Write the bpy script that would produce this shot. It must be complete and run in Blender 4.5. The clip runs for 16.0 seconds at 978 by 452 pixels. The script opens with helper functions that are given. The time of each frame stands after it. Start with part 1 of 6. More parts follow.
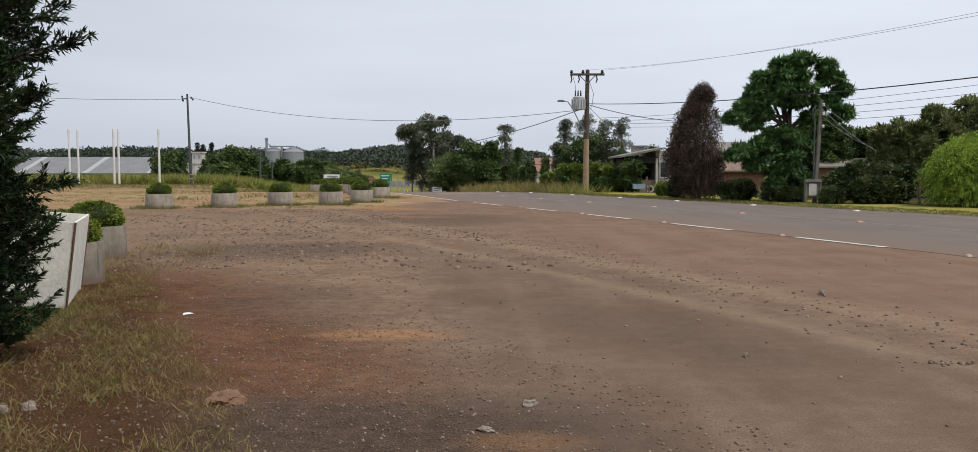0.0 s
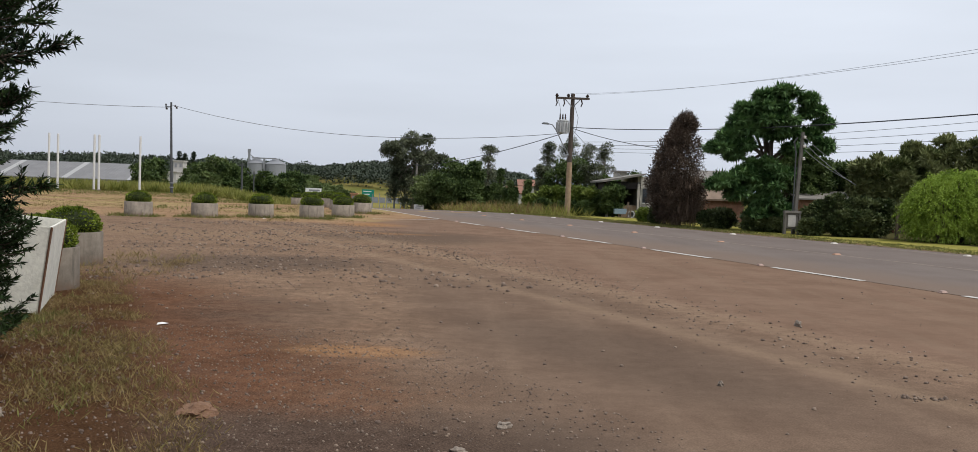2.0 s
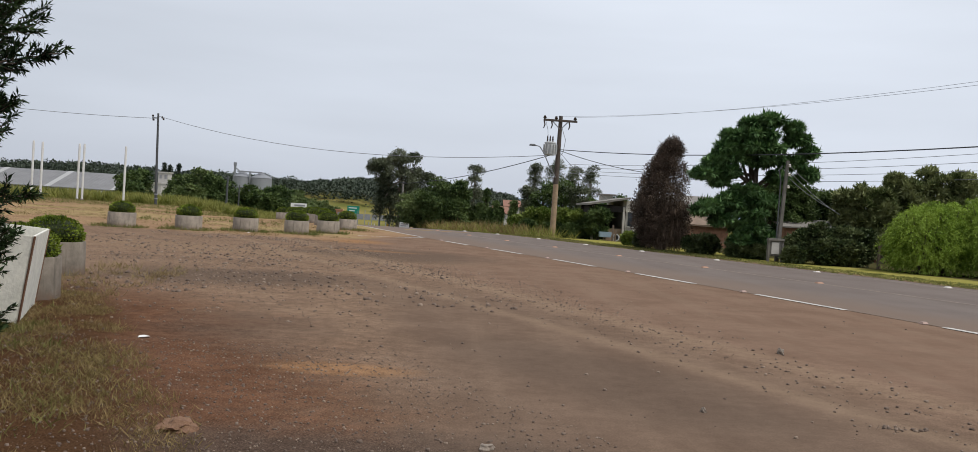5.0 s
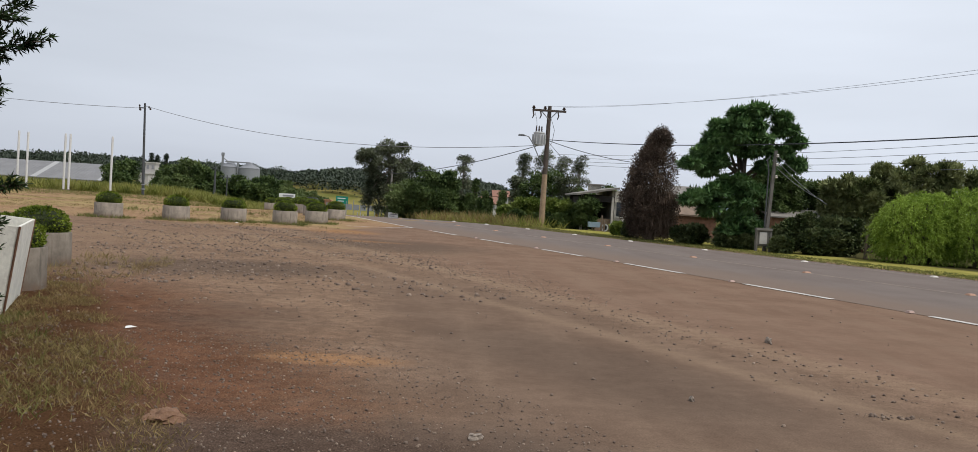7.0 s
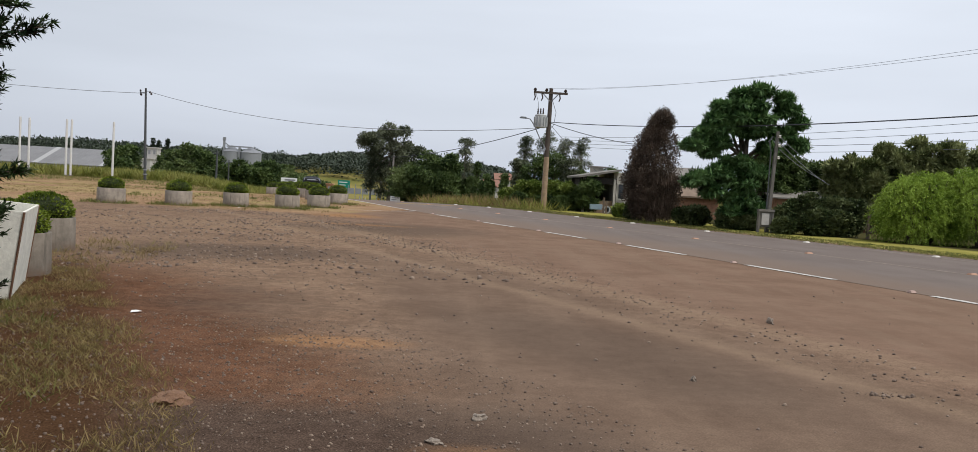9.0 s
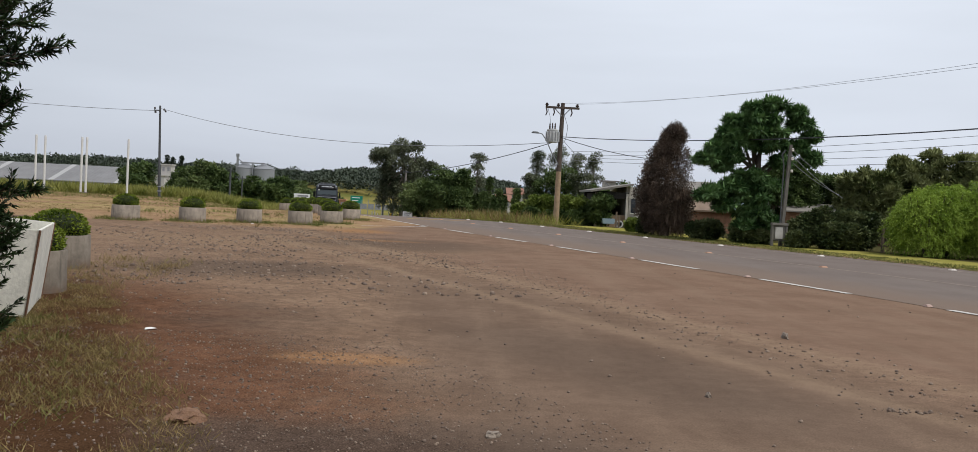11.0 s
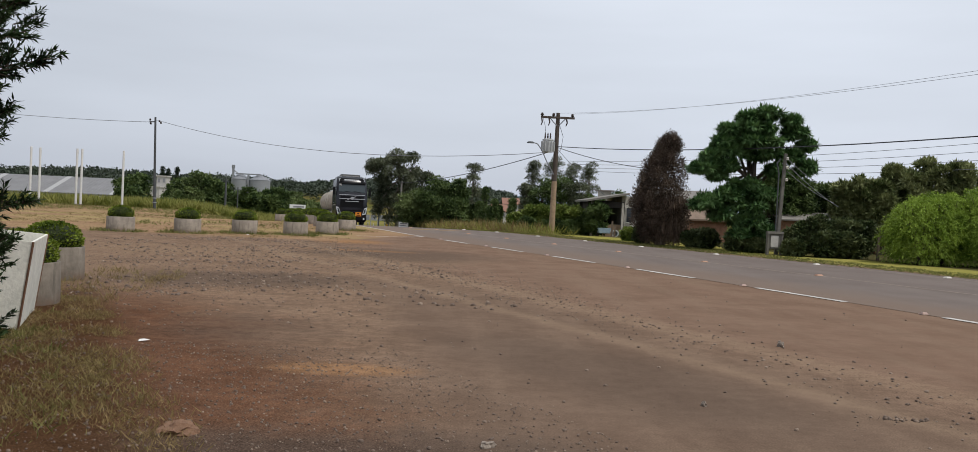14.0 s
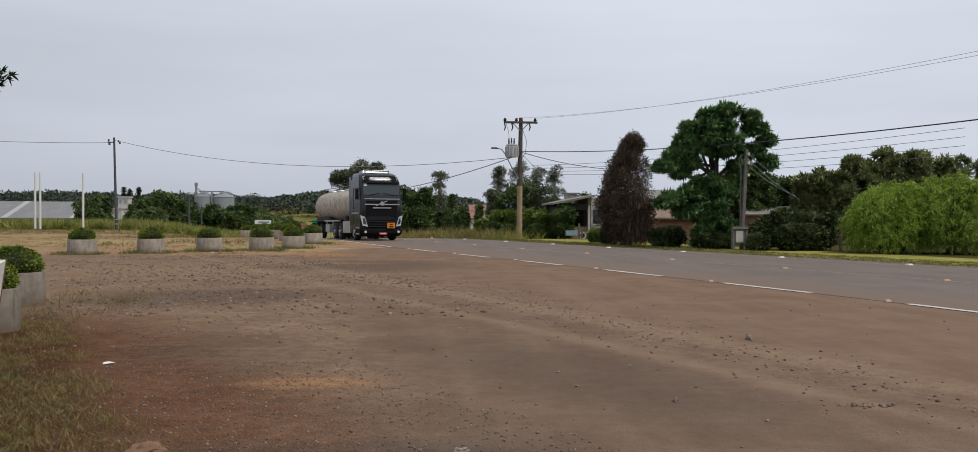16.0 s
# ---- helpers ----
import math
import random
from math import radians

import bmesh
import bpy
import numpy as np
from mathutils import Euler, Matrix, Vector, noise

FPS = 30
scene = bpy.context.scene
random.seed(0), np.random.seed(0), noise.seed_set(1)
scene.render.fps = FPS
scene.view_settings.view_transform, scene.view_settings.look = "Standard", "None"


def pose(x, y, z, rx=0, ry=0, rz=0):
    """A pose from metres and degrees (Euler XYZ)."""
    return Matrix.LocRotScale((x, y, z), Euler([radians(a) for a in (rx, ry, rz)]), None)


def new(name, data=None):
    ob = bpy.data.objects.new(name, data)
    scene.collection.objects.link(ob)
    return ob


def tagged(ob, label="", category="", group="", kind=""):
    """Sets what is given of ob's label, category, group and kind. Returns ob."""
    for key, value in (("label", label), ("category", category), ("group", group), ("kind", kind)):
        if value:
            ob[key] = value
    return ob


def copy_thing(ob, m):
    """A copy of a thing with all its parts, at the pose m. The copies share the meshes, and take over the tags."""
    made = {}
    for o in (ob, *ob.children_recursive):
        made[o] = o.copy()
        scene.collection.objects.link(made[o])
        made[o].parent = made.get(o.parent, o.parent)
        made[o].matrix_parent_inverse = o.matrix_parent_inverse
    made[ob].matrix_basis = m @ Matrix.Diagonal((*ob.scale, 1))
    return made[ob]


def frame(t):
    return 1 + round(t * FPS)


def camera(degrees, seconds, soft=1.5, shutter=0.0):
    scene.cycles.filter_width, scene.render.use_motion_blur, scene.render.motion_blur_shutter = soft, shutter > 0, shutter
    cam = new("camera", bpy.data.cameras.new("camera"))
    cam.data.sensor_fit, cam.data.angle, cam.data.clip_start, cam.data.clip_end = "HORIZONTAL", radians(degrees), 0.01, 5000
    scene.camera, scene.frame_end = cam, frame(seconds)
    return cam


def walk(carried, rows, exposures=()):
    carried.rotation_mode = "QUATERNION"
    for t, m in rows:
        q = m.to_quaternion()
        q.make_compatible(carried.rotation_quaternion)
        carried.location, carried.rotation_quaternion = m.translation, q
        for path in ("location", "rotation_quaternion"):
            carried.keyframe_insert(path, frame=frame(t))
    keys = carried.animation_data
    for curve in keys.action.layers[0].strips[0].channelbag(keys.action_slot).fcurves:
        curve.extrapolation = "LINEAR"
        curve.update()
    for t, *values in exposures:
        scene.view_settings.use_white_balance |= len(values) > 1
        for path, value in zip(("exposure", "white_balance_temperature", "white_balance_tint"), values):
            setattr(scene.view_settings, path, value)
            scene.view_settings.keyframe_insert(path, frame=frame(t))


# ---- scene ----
cam = camera(57.0, 16.0, soft=0.75)

# ---- camera: hand-held at eye height beside the road, turning slightly ----
PATH = [
    (0, -0.000, 0.000, 1.550, 86.30, -0.00, -0.00),
    (0.5, -0.002, 0.002, 1.550, 86.56, -0.39, -0.23),
    (1, 0.003, 0.015, 1.549, 86.84, -0.85, -0.64),
    (1.5, -0.001, 0.017, 1.551, 87.21, -1.54, -0.90),
    (2, -0.001, 0.007, 1.552, 87.58, -2.12, -1.11),
    (2.5, -0.012, 0.014, 1.551, 87.91, -2.62, -1.30),
    (3, -0.017, 0.014, 1.557, 88.19, -3.00, -1.58),
    (3.5, -0.013, -0.048, 1.563, 88.55, -3.36, -1.65),
    (4, -0.025, -0.006, 1.563, 88.90, -3.51, -1.81),
    (6.5, -0.012, 0.011, 1.553, 88.53, -3.55, -2.52),
    (7, -0.016, 0.020, 1.553, 88.31, -3.58, -2.73),
    (7.5, -0.022, 0.013, 1.557, 88.19, -3.66, -2.79),
    (8, -0.017, 0.021, 1.547, 87.62, -3.61, -3.03),
    (8.5, -0.023, 0.021, 1.549, 87.26, -3.46, -2.83),
    (9, -0.020, -0.015, 1.550, 87.22, -3.20, -2.61),
    (11.5, -0.026, -0.014, 1.563, 88.47, -2.95, -1.68),
    (12, -0.034, 0.005, 1.559, 88.70, -3.00, -1.59),
    (12.5, -0.017, -0.004, 1.560, 88.71, -3.06, -1.93),
    (13, -0.017, 0.001, 1.554, 88.66, -3.05, -1.98),
    (13.5, -0.012, -0.010, 1.556, 88.72, -2.90, -2.06),
    (14, -0.008, -0.002, 1.557, 88.77, -2.64, -2.09),
    (14.5, -0.004, -0.002, 1.553, 88.80, -2.26, -2.26),
    (15, -0.002, -0.013, 1.560, 89.06, -1.73, -2.97),
    (15.5, 0.001, -0.015, 1.555, 89.22, -1.03, -3.74),
    (16, 0.018, 0.008, 1.543, 89.26, -0.25, -4.18),
]
walk(cam, [(r[0], pose(*r[1:])) for r in PATH], [(0, 0.10), (4, 0.03), (9, 0.10), (11.5, 0.02), (14.5, -0.04), (16, -0.12)])

# ---- light: bright overcast sky ----
SUN_EL, SUN_AZ = 60, 122
world = bpy.data.worlds.new("overcast")
scene.world = world
world.use_nodes = True
wn, wl = world.node_tree.nodes, world.node_tree.links
wn.clear()
sky = wn.new("ShaderNodeTexSky")
sky.sky_type, sky.sun_disc = "NISHITA", False
sky.sun_elevation, sky.sun_rotation = radians(SUN_EL), radians(SUN_AZ)
sky.dust_density, sky.air_density = 4.0, 1.0
skys = wn.new("ShaderNodeVectorMath")
skys.operation = "SCALE"
skys.inputs["Scale"].default_value = 0.1
wl.new(sky.outputs["Color"], skys.inputs[0])
wco = wn.new("ShaderNodeTexCoord")
wsep = wn.new("ShaderNodeSeparateXYZ")
wl.new(wco.outputs["Generated"], wsep.inputs[0])
wramp = wn.new("ShaderNodeValToRGB")
wramp.color_ramp.elements[0].position, wramp.color_ramp.elements[0].color = 0.0, (0.640, 0.690, 0.790, 1)
wramp.color_ramp.elements[1].position, wramp.color_ramp.elements[1].color = 0.32, (0.800, 0.850, 0.930, 1)
wl.new(wsep.outputs["Z"], wramp.inputs[0])
wmap = wn.new("ShaderNodeMapping")
wmap.inputs["Scale"].default_value = (1.5, 1.5, 9.0)
wl.new(wco.outputs["Generated"], wmap.inputs["Vector"])
wnoi = wn.new("ShaderNodeTexNoise")
wnoi.inputs["Scale"].default_value, wnoi.inputs["Detail"].default_value = 1.3, 4
wl.new(wmap.outputs["Vector"], wnoi.inputs["Vector"])
wcl = wn.new("ShaderNodeMapRange")
wcl.inputs["From Min"].default_value, wcl.inputs["From Max"].default_value = 0.3, 0.7
wcl.inputs["To Min"].default_value, wcl.inputs["To Max"].default_value = 0.93, 1.06
wl.new(wnoi.outputs["Fac"], wcl.inputs["Value"])
wside = wn.new("ShaderNodeMapRange")
for k, v in (("From Min", -0.6), ("From Max", 0.35), ("To Min", 0.87), ("To Max", 1.08)):
    wside.inputs[k].default_value = v
wl.new(wsep.outputs["X"], wside.inputs["Value"])
wtone = wn.new("ShaderNodeMath")
wtone.operation = "MULTIPLY"
wl.new(wcl.outputs["Result"], wtone.inputs[0])
wl.new(wside.outputs["Result"], wtone.inputs[1])
wmul = wn.new("ShaderNodeVectorMath")
wmul.operation = "SCALE"
wl.new(wramp.outputs["Color"], wmul.inputs[0])
wl.new(wtone.outputs["Value"], wmul.inputs["Scale"])
wmix = wn.new("ShaderNodeMix")
wmix.data_type = "RGBA"
wmix.inputs[0].default_value = 0.88
wl.new(skys.outputs["Vector"], wmix.inputs[6])
wl.new(wmul.outputs["Vector"], wmix.inputs[7])
wbg = wn.new("ShaderNodeBackground")
wbg.inputs["Strength"].default_value = 1.0
wl.new(wmix.outputs[2], wbg.inputs["Color"])
wout = wn.new("ShaderNodeOutputWorld")
wl.new(wbg.outputs[0], wout.inputs[0])

sun = new("sun", bpy.data.lights.new("sun", "SUN"))
sun.data.energy, sun.data.angle, sun.data.color = 2.4, radians(12), (1.0, 0.95, 0.88)
sun.matrix_world = pose(0, 0, 30, 90 - SUN_EL, 0, 180 - SUN_AZ + 0)


# ---- materials ----
class Mat:
    """A principled material with short calls for its nodes."""

    def __init__(self, name, rough=0.8, metal=0.0, spec=0.3):
        self.m = bpy.data.materials.new(name)
        self.m.use_nodes = True
        self.t = self.m.node_tree
        self.b = self.t.nodes["Principled BSDF"]
        self.b.inputs["Roughness"].default_value = rough
        self.b.inputs["Metallic"].default_value = metal
        self.b.inputs["Specular IOR Level"].default_value = spec
        self.geo = None

    def node(self, kind, **ins):
        n = self.t.nodes.new(kind)
        for k, v in ins.items():
            self.put(n.inputs[k.replace("_", " ")], v)
        return n

    def put(self, socket, v):
        if isinstance(v, bpy.types.NodeSocket):
            self.t.links.new(v, socket)
        elif isinstance(v, tuple) and len(v) == 3 and socket.type == "RGBA":
            socket.default_value = (*v, 1)
        else:
            socket.default_value = v

    def pos(self, obj=False):
        if obj:
            return self.node("ShaderNodeTexCoord").outputs["Object"]
        if not self.geo:
            self.geo = self.node("ShaderNodeNewGeometry")
        return self.geo.outputs["Position"]

    def noise(self, scale, detail=4, rough=0.55, obj=False, vec=None, dist=0.0):
        n = self.node("ShaderNodeTexNoise", Vector=vec or self.pos(obj), Scale=scale, Detail=detail, Roughness=rough, Distortion=dist)
        return n.outputs["Fac"]

    def stretch(self, sx, sy, sz, obj=False, rz=0.0):
        n = self.node("ShaderNodeMapping", Vector=self.pos(obj))
        n.inputs["Scale"].default_value = (sx, sy, sz)
        n.inputs["Rotation"].default_value = (0, 0, rz)
        return n.outputs[0]

    def ramp(self, fac, lo, hi, a=0.0, b=1.0):
        n = self.node("ShaderNodeMapRange", Value=fac)
        for k, v in (("From Min", lo), ("From Max", hi), ("To Min", a), ("To Max", b)):
            self.put(n.inputs[k], v)
        n.interpolation_type = "SMOOTHSTEP"
        return n.outputs[0]

    def math(self, op, a, b=0.0):
        n = self.t.nodes.new("ShaderNodeMath")
        n.operation = op
        self.put(n.inputs[0], a)
        self.put(n.inputs[1], b)
        return n.outputs[0]

    def mix(self, fac, a, b, blend="MIX"):
        n = self.t.nodes.new("ShaderNodeMix")
        n.data_type, n.blend_type = "RGBA", blend
        self.put(n.inputs[0], fac)
        self.put(n.inputs[6], a)
        self.put(n.inputs[7], b)
        return n.outputs[2]

    def random(self, island=False):
        if island:
            return self.node("ShaderNodeNewGeometry").outputs["Random Per Island"]
        return self.node("ShaderNodeObjectInfo").outputs["Random"]

    def bump(self, height, strength=0.4, distance=0.01):
        n = self.node("ShaderNodeBump", Height=height, Strength=strength, Distance=distance)
        self.t.links.new(n.outputs[0], self.b.inputs["Normal"])

    def color(self, c):
        self.put(self.b.inputs["Base Color"], c)
        return self


def plain(name, c, rough=0.7, metal=0.0, var=0.25, scale=6.0, bump=0.15, spec=0.3):
    """A painted or bare surface with grain and a little dirt."""
    m = Mat(name, rough, metal, spec)
    f = m.ramp(m.noise(scale, 5, 0.65, obj=True), 0.3, 0.7)
    g = m.ramp(m.noise(scale * 7, 3, obj=True), 0.3, 0.7)
    dark = tuple(v * (1 - var) for v in c)
    col = m.mix(f, dark, c)
    m.color(m.mix(m.math("MULTIPLY", g, 0.25), col, tuple(min(1, v * (1 + var)) for v in c)))
    if bump:
        m.bump(g, bump, 0.01)
    return m.m


def leafy(name, dark, mid, light, rough=0.55, trans=0.14, clump=0.5):
    """Foliage: each leaf a shade of its own, with broader tones over the crown."""
    m = Mat(name, rough, 0, 0.12)
    r = m.random(island=True)
    broad = m.ramp(m.noise(clump, 3), 0.35, 0.65)
    c = m.mix(r, dark, mid)
    c = m.mix(m.ramp(m.noise(clump * 3.1, 3), 0.52, 0.36), c, dark)
    c = m.mix(m.math("MULTIPLY", broad, 0.65), c, light)
    c = m.mix(m.ramp(r, 0.86, 1.0), c, light)
    m.color(c)
    tr = m.node("ShaderNodeBsdfTranslucent", Color=c)
    mx = m.node("ShaderNodeMixShader")
    mx.inputs[0].default_value = trans
    m.t.links.new(m.b.outputs[0], mx.inputs[1])
    m.t.links.new(tr.outputs[0], mx.inputs[2])
    m.t.links.new(mx.outputs[0], m.t.nodes["Material Output"].inputs["Surface"])
    return m.m


def concrete(name, base, stain=(0.10, 0.085, 0.07)):
    m = Mat(name, 0.9, 0, 0.2)
    f = m.ramp(m.noise(3.0, 6, 0.7, obj=True), 0.3, 0.72)
    c = m.mix(f, tuple(v * 0.52 for v in base), base)
    streak = m.ramp(m.noise(1.0, 4, 0.6, vec=m.stretch(9, 9, 1.2, obj=True)), 0.5, 0.72)
    c = m.mix(m.math("MULTIPLY", streak, 0.8), c, stain)
    z = m.node("ShaderNodeSeparateXYZ", Vector=m.pos(obj=True)).outputs["Z"]
    foot = m.math("MULTIPLY", m.ramp(z, 0.22, 0.0), m.ramp(m.noise(5, 3, obj=True), 0.3, 0.6))
    c = m.mix(m.math("MULTIPLY", foot, 0.7), c, (0.17, 0.105, 0.07))
    c = m.mix(m.math("MULTIPLY", m.random(), 0.25), c, tuple(v * 0.7 for v in base))
    m.color(c)
    m.bump(m.noise(40, 4, obj=True), 0.3, 0.01)
    return m.m


def ground_material():
    """Dusty forecourt: brown shoulder, worn asphalt, gravel, red earth, dry field and green pasture in patches."""
    m = Mat("earth_and_worn_asphalt", 1.0, 0, 0.0)
    sep = m.node("ShaderNodeSeparateXYZ", Vector=m.pos())
    X, Y = sep.outputs["X"], sep.outputs["Y"]
    wob = m.math("SUBTRACT", m.noise(0.35, 5, 0.62), 0.5)
    wob2 = m.math("SUBTRACT", m.noise(1.6, 5, 0.65), 0.5)
    W = m.math("ADD", m.math("MULTIPLY", wob, 3.2), m.math("MULTIPLY", wob2, 1.1))

    def side(x0, y0, x1, y1, soft, warp=1.0):
        """0 to the right of the line, 1 to its left, with a frayed edge."""
        dx, dy = x1 - x0, y1 - y0
        n = math.hypot(dx, dy)
        nx, ny = -dy / n, dx / n
        d = m.math("ADD", m.math("MULTIPLY", X, nx), m.math("MULTIPLY", Y, ny))
        d = m.math("SUBTRACT", d, nx * x0 + ny * y0)
        d = m.math("ADD", d, m.math("MULTIPLY", W, warp))
        return m.ramp(d, -soft, soft)

    def spot(x, y, rx, ry, rz=0.0, soft=0.5, warp=0.35):
        c, s = math.cos(rz), math.sin(rz)
        px, py = m.math("SUBTRACT", X, x), m.math("SUBTRACT", Y, y)
        u = m.math("DIVIDE", m.math("ADD", m.math("MULTIPLY", px, c), m.math("MULTIPLY", py, s)), rx)
        v = m.math("DIVIDE", m.math("SUBTRACT", m.math("MULTIPLY", py, c), m.math("MULTIPLY", px, s)), ry)
        d = m.math("SQRT", m.math("ADD", m.math("MULTIPLY", u, u), m.math("MULTIPLY", v, v)))
        d = m.math("ADD", d, m.math("MULTIPLY", W, warp))
        return m.ramp(d, 1 + soft, 1 - soft)

    fine = m.ramp(m.noise(55, 4, 0.7), 0.3, 0.7)
    grit = m.ramp(m.noise(160, 2, 0.6), 0.35, 0.68)
    patch = m.ramp(m.noise(0.8, 5, 0.65), 0.34, 0.66)
    # brown dusty shoulder
    shoulder = m.mix(patch, (0.156, 0.115, 0.093), (0.188, 0.141, 0.115))
    streaks = m.ramp(m.noise(1.0, 4, 0.6, vec=m.stretch(1.6, 0.16, 1, rz=0.36)), 0.42, 0.68)
    shoulder = m.mix(m.math("MULTIPLY", streaks, 0.35), shoulder, (0.205, 0.165, 0.135))
    # worn asphalt with bare aggregate
    worn = m.mix(patch, (0.128, 0.093, 0.072), (0.192, 0.142, 0.108))
    worn = m.mix(m.math("MULTIPLY", grit, 0.65), worn, (0.235, 0.190, 0.155))
    # red earth
    red = m.mix(patch, (0.080, 0.045, 0.030), (0.130, 0.074, 0.050))
    red = m.mix(m.math("MULTIPLY", m.ramp(m.noise(2.7, 5, 0.7), 0.45, 0.7), 0.7), red, (0.085, 0.058, 0.047))
    red = m.mix(m.math("MULTIPLY", grit, 0.35), red, (0.205, 0.130, 0.092))
    # dry field
    field = m.mix(patch, (0.225, 0.155, 0.108), (0.285, 0.215, 0.145))
    field = m.mix(m.ramp(m.noise(0.13, 4, 0.6), 0.45, 0.62), field, (0.285, 0.245, 0.135))
    pasture = m.mix(m.ramp(m.noise(0.05, 4), 0.35, 0.65), (0.115, 0.135, 0.045), (0.210, 0.200, 0.080))

    c = m.mix(side(4.6, 6.5, -4.6, 34.0, 0.9, 0.55), shoulder, worn)
    c = m.mix(m.math("MULTIPLY", side(0.9, 4.0, -5.3, 17.0, 1.0, 0.75), m.ramp(m.math("ADD", Y, W), 16.5, 11.0)), c, red)
    apron = m.math("MULTIPLY", m.math("SUBTRACT", 1.0, side(0.3, 4.0, -1.6, 17.0, 0.6, 0.45)), m.ramp(m.math("ADD", Y, W), 21.0, 13.5))
    apron = m.math("MULTIPLY", apron, side(4.4, 6.5, -4.8, 34.0, 0.8, 0.35))
    tar = m.mix(patch, (0.126, 0.097, 0.080), (0.158, 0.124, 0.103))
    tar = m.mix(m.math("MULTIPLY", streaks, 0.4), tar, (0.200, 0.160, 0.130))
    c = m.mix(m.math("MULTIPLY", apron, 0.92), c, tar)
    pale = spot(-5.5, 25.0, 5.0, 2.2, 0.0, 0.6)
    c = m.mix(m.math("MULTIPLY", pale, 0.65), c, (0.215, 0.165, 0.125))
    for x, y, rx, ry, rz, a in ((-4.0, 17.0, 2.3, 1.5, 0.2, 0.75), (1.5, 8.6, 0.9, 2.6, 0.5, 0.45), (-1.6, 27.0, 2.8, 2.6, 0.4, 0.7),
                                (0.2, 5.6, 0.7, 0.5, 0.0, 0.45), (-0.7, 5.1, 1.5, 0.9, 0.0, 0.85), (-2.4, 10.6, 1.0, 1.3, 0.3, 0.4)):
        c = m.mix(m.math("MULTIPLY", spot(x, y, rx, ry, rz), a), c, (0.098, 0.081, 0.071))
    c = m.mix(m.math("MULTIPLY", spot(-0.9, 5.0, 1.5, 0.8), 0.8), c, (0.070, 0.054, 0.047))
    for x, y, rx, ry, a in ((-1.0, 8.3, 0.6, 0.28, 0.6), (0.2, 5.0, 0.35, 0.2, 0.3), (-3.2, 28.3, 1.8, 0.5, 0.5), (-3.9, 34.2, 1.2, 1.6, 0.8)):
        c = m.mix(m.math("MULTIPLY", spot(x, y, rx, ry), a), c, (0.275, 0.170, 0.095))
    # dusty lines swept by tyres across the forecourt
    for x0, y0, x1, y1, w, a in ((1.2, 12.6, 4.6, 5.2, 0.16, 0.5), (1.9, 14.6, 5.6, 6.0, 0.35, 0.35)):
        s1 = side(x0 + w, y0, x1 + w, y1, 0.25, 0.12)
        s2 = side(x0 - w, y0, x1 - w, y1, 0.25, 0.12)
        band = m.math("ABSOLUTE", m.math("SUBTRACT", s1, s2))
        c = m.mix(m.math("MULTIPLY", band, a), c, (0.255, 0.205, 0.160))
    lot = m.math("SUBTRACT", 1.0, m.ramp(m.math("ADD", Y, m.math("MULTIPLY", W, 0.5)), 33.2, 35.0))
    near = m.math("MAXIMUM", lot, m.ramp(m.math("ADD", m.math("SUBTRACT", X, m.math("MULTIPLY", m.math("SUBTRACT", Y, 34.0), 0.30)), m.math("MULTIPLY", wob2, 0.8)), -5.1, -4.3))
    c = m.mix(near, field, c)
    tuft = side(-1.1, 3.7, -4.4, 11.5, 0.4, 0.45)
    tuft = m.math("MULTIPLY", tuft, m.math("SUBTRACT", 1.0, m.ramp(Y, 12.0, 16.0)))
    c = m.mix(m.math("MULTIPLY", tuft, 0.9), c, (0.060, 0.036, 0.021))
    c = m.mix(m.ramp(Y, 78, 92), c, pasture)
    right = m.ramp(m.math("ADD", X, m.math("MULTIPLY", Y, 0.40)), 27.2, 28.4)
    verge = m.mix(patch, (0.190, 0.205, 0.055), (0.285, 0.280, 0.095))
    # ground colour turns darker past the verge, beneath hedge and bushes
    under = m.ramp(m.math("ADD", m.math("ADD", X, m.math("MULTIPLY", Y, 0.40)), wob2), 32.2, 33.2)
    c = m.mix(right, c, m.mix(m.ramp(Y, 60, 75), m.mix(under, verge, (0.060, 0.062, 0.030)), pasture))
    mott = m.math("ADD", m.ramp(m.noise(5.5, 5, 0.72), 0.36, 0.64, 0.86, 1.12), m.ramp(m.noise(21, 4, 0.75), 0.36, 0.66, -0.09, 0.11))
    mott = m.math("ADD", mott, m.ramp(m.noise(70, 3, 0.75), 0.38, 0.64, -0.34, 0.36))
    rough = m.math("MULTIPLY", side(5.2, 6.5, -4.0, 34.0, 1.2, 0.55), m.math("SUBTRACT", 1.0, m.math("MULTIPLY", apron, 0.75)))
    soft = m.math("ADD", 1.0, m.math("MULTIPLY", m.math("SUBTRACT", mott, 1.0), m.math("ADD", 0.22, m.math("MULTIPLY", rough, 0.88))))
    gain = m.node("ShaderNodeVectorMath")
    gain.operation = "SCALE"
    m.put(gain.inputs[0], c)
    m.put(gain.inputs["Scale"], soft)
    tint = m.node("ShaderNodeVectorMath")
    tint.operation = "MULTIPLY"
    m.put(tint.inputs[0], gain.outputs[0])
    tint.inputs[1].default_value = (0.965, 0.860, 0.765)
    m.color(tint.outputs[0])
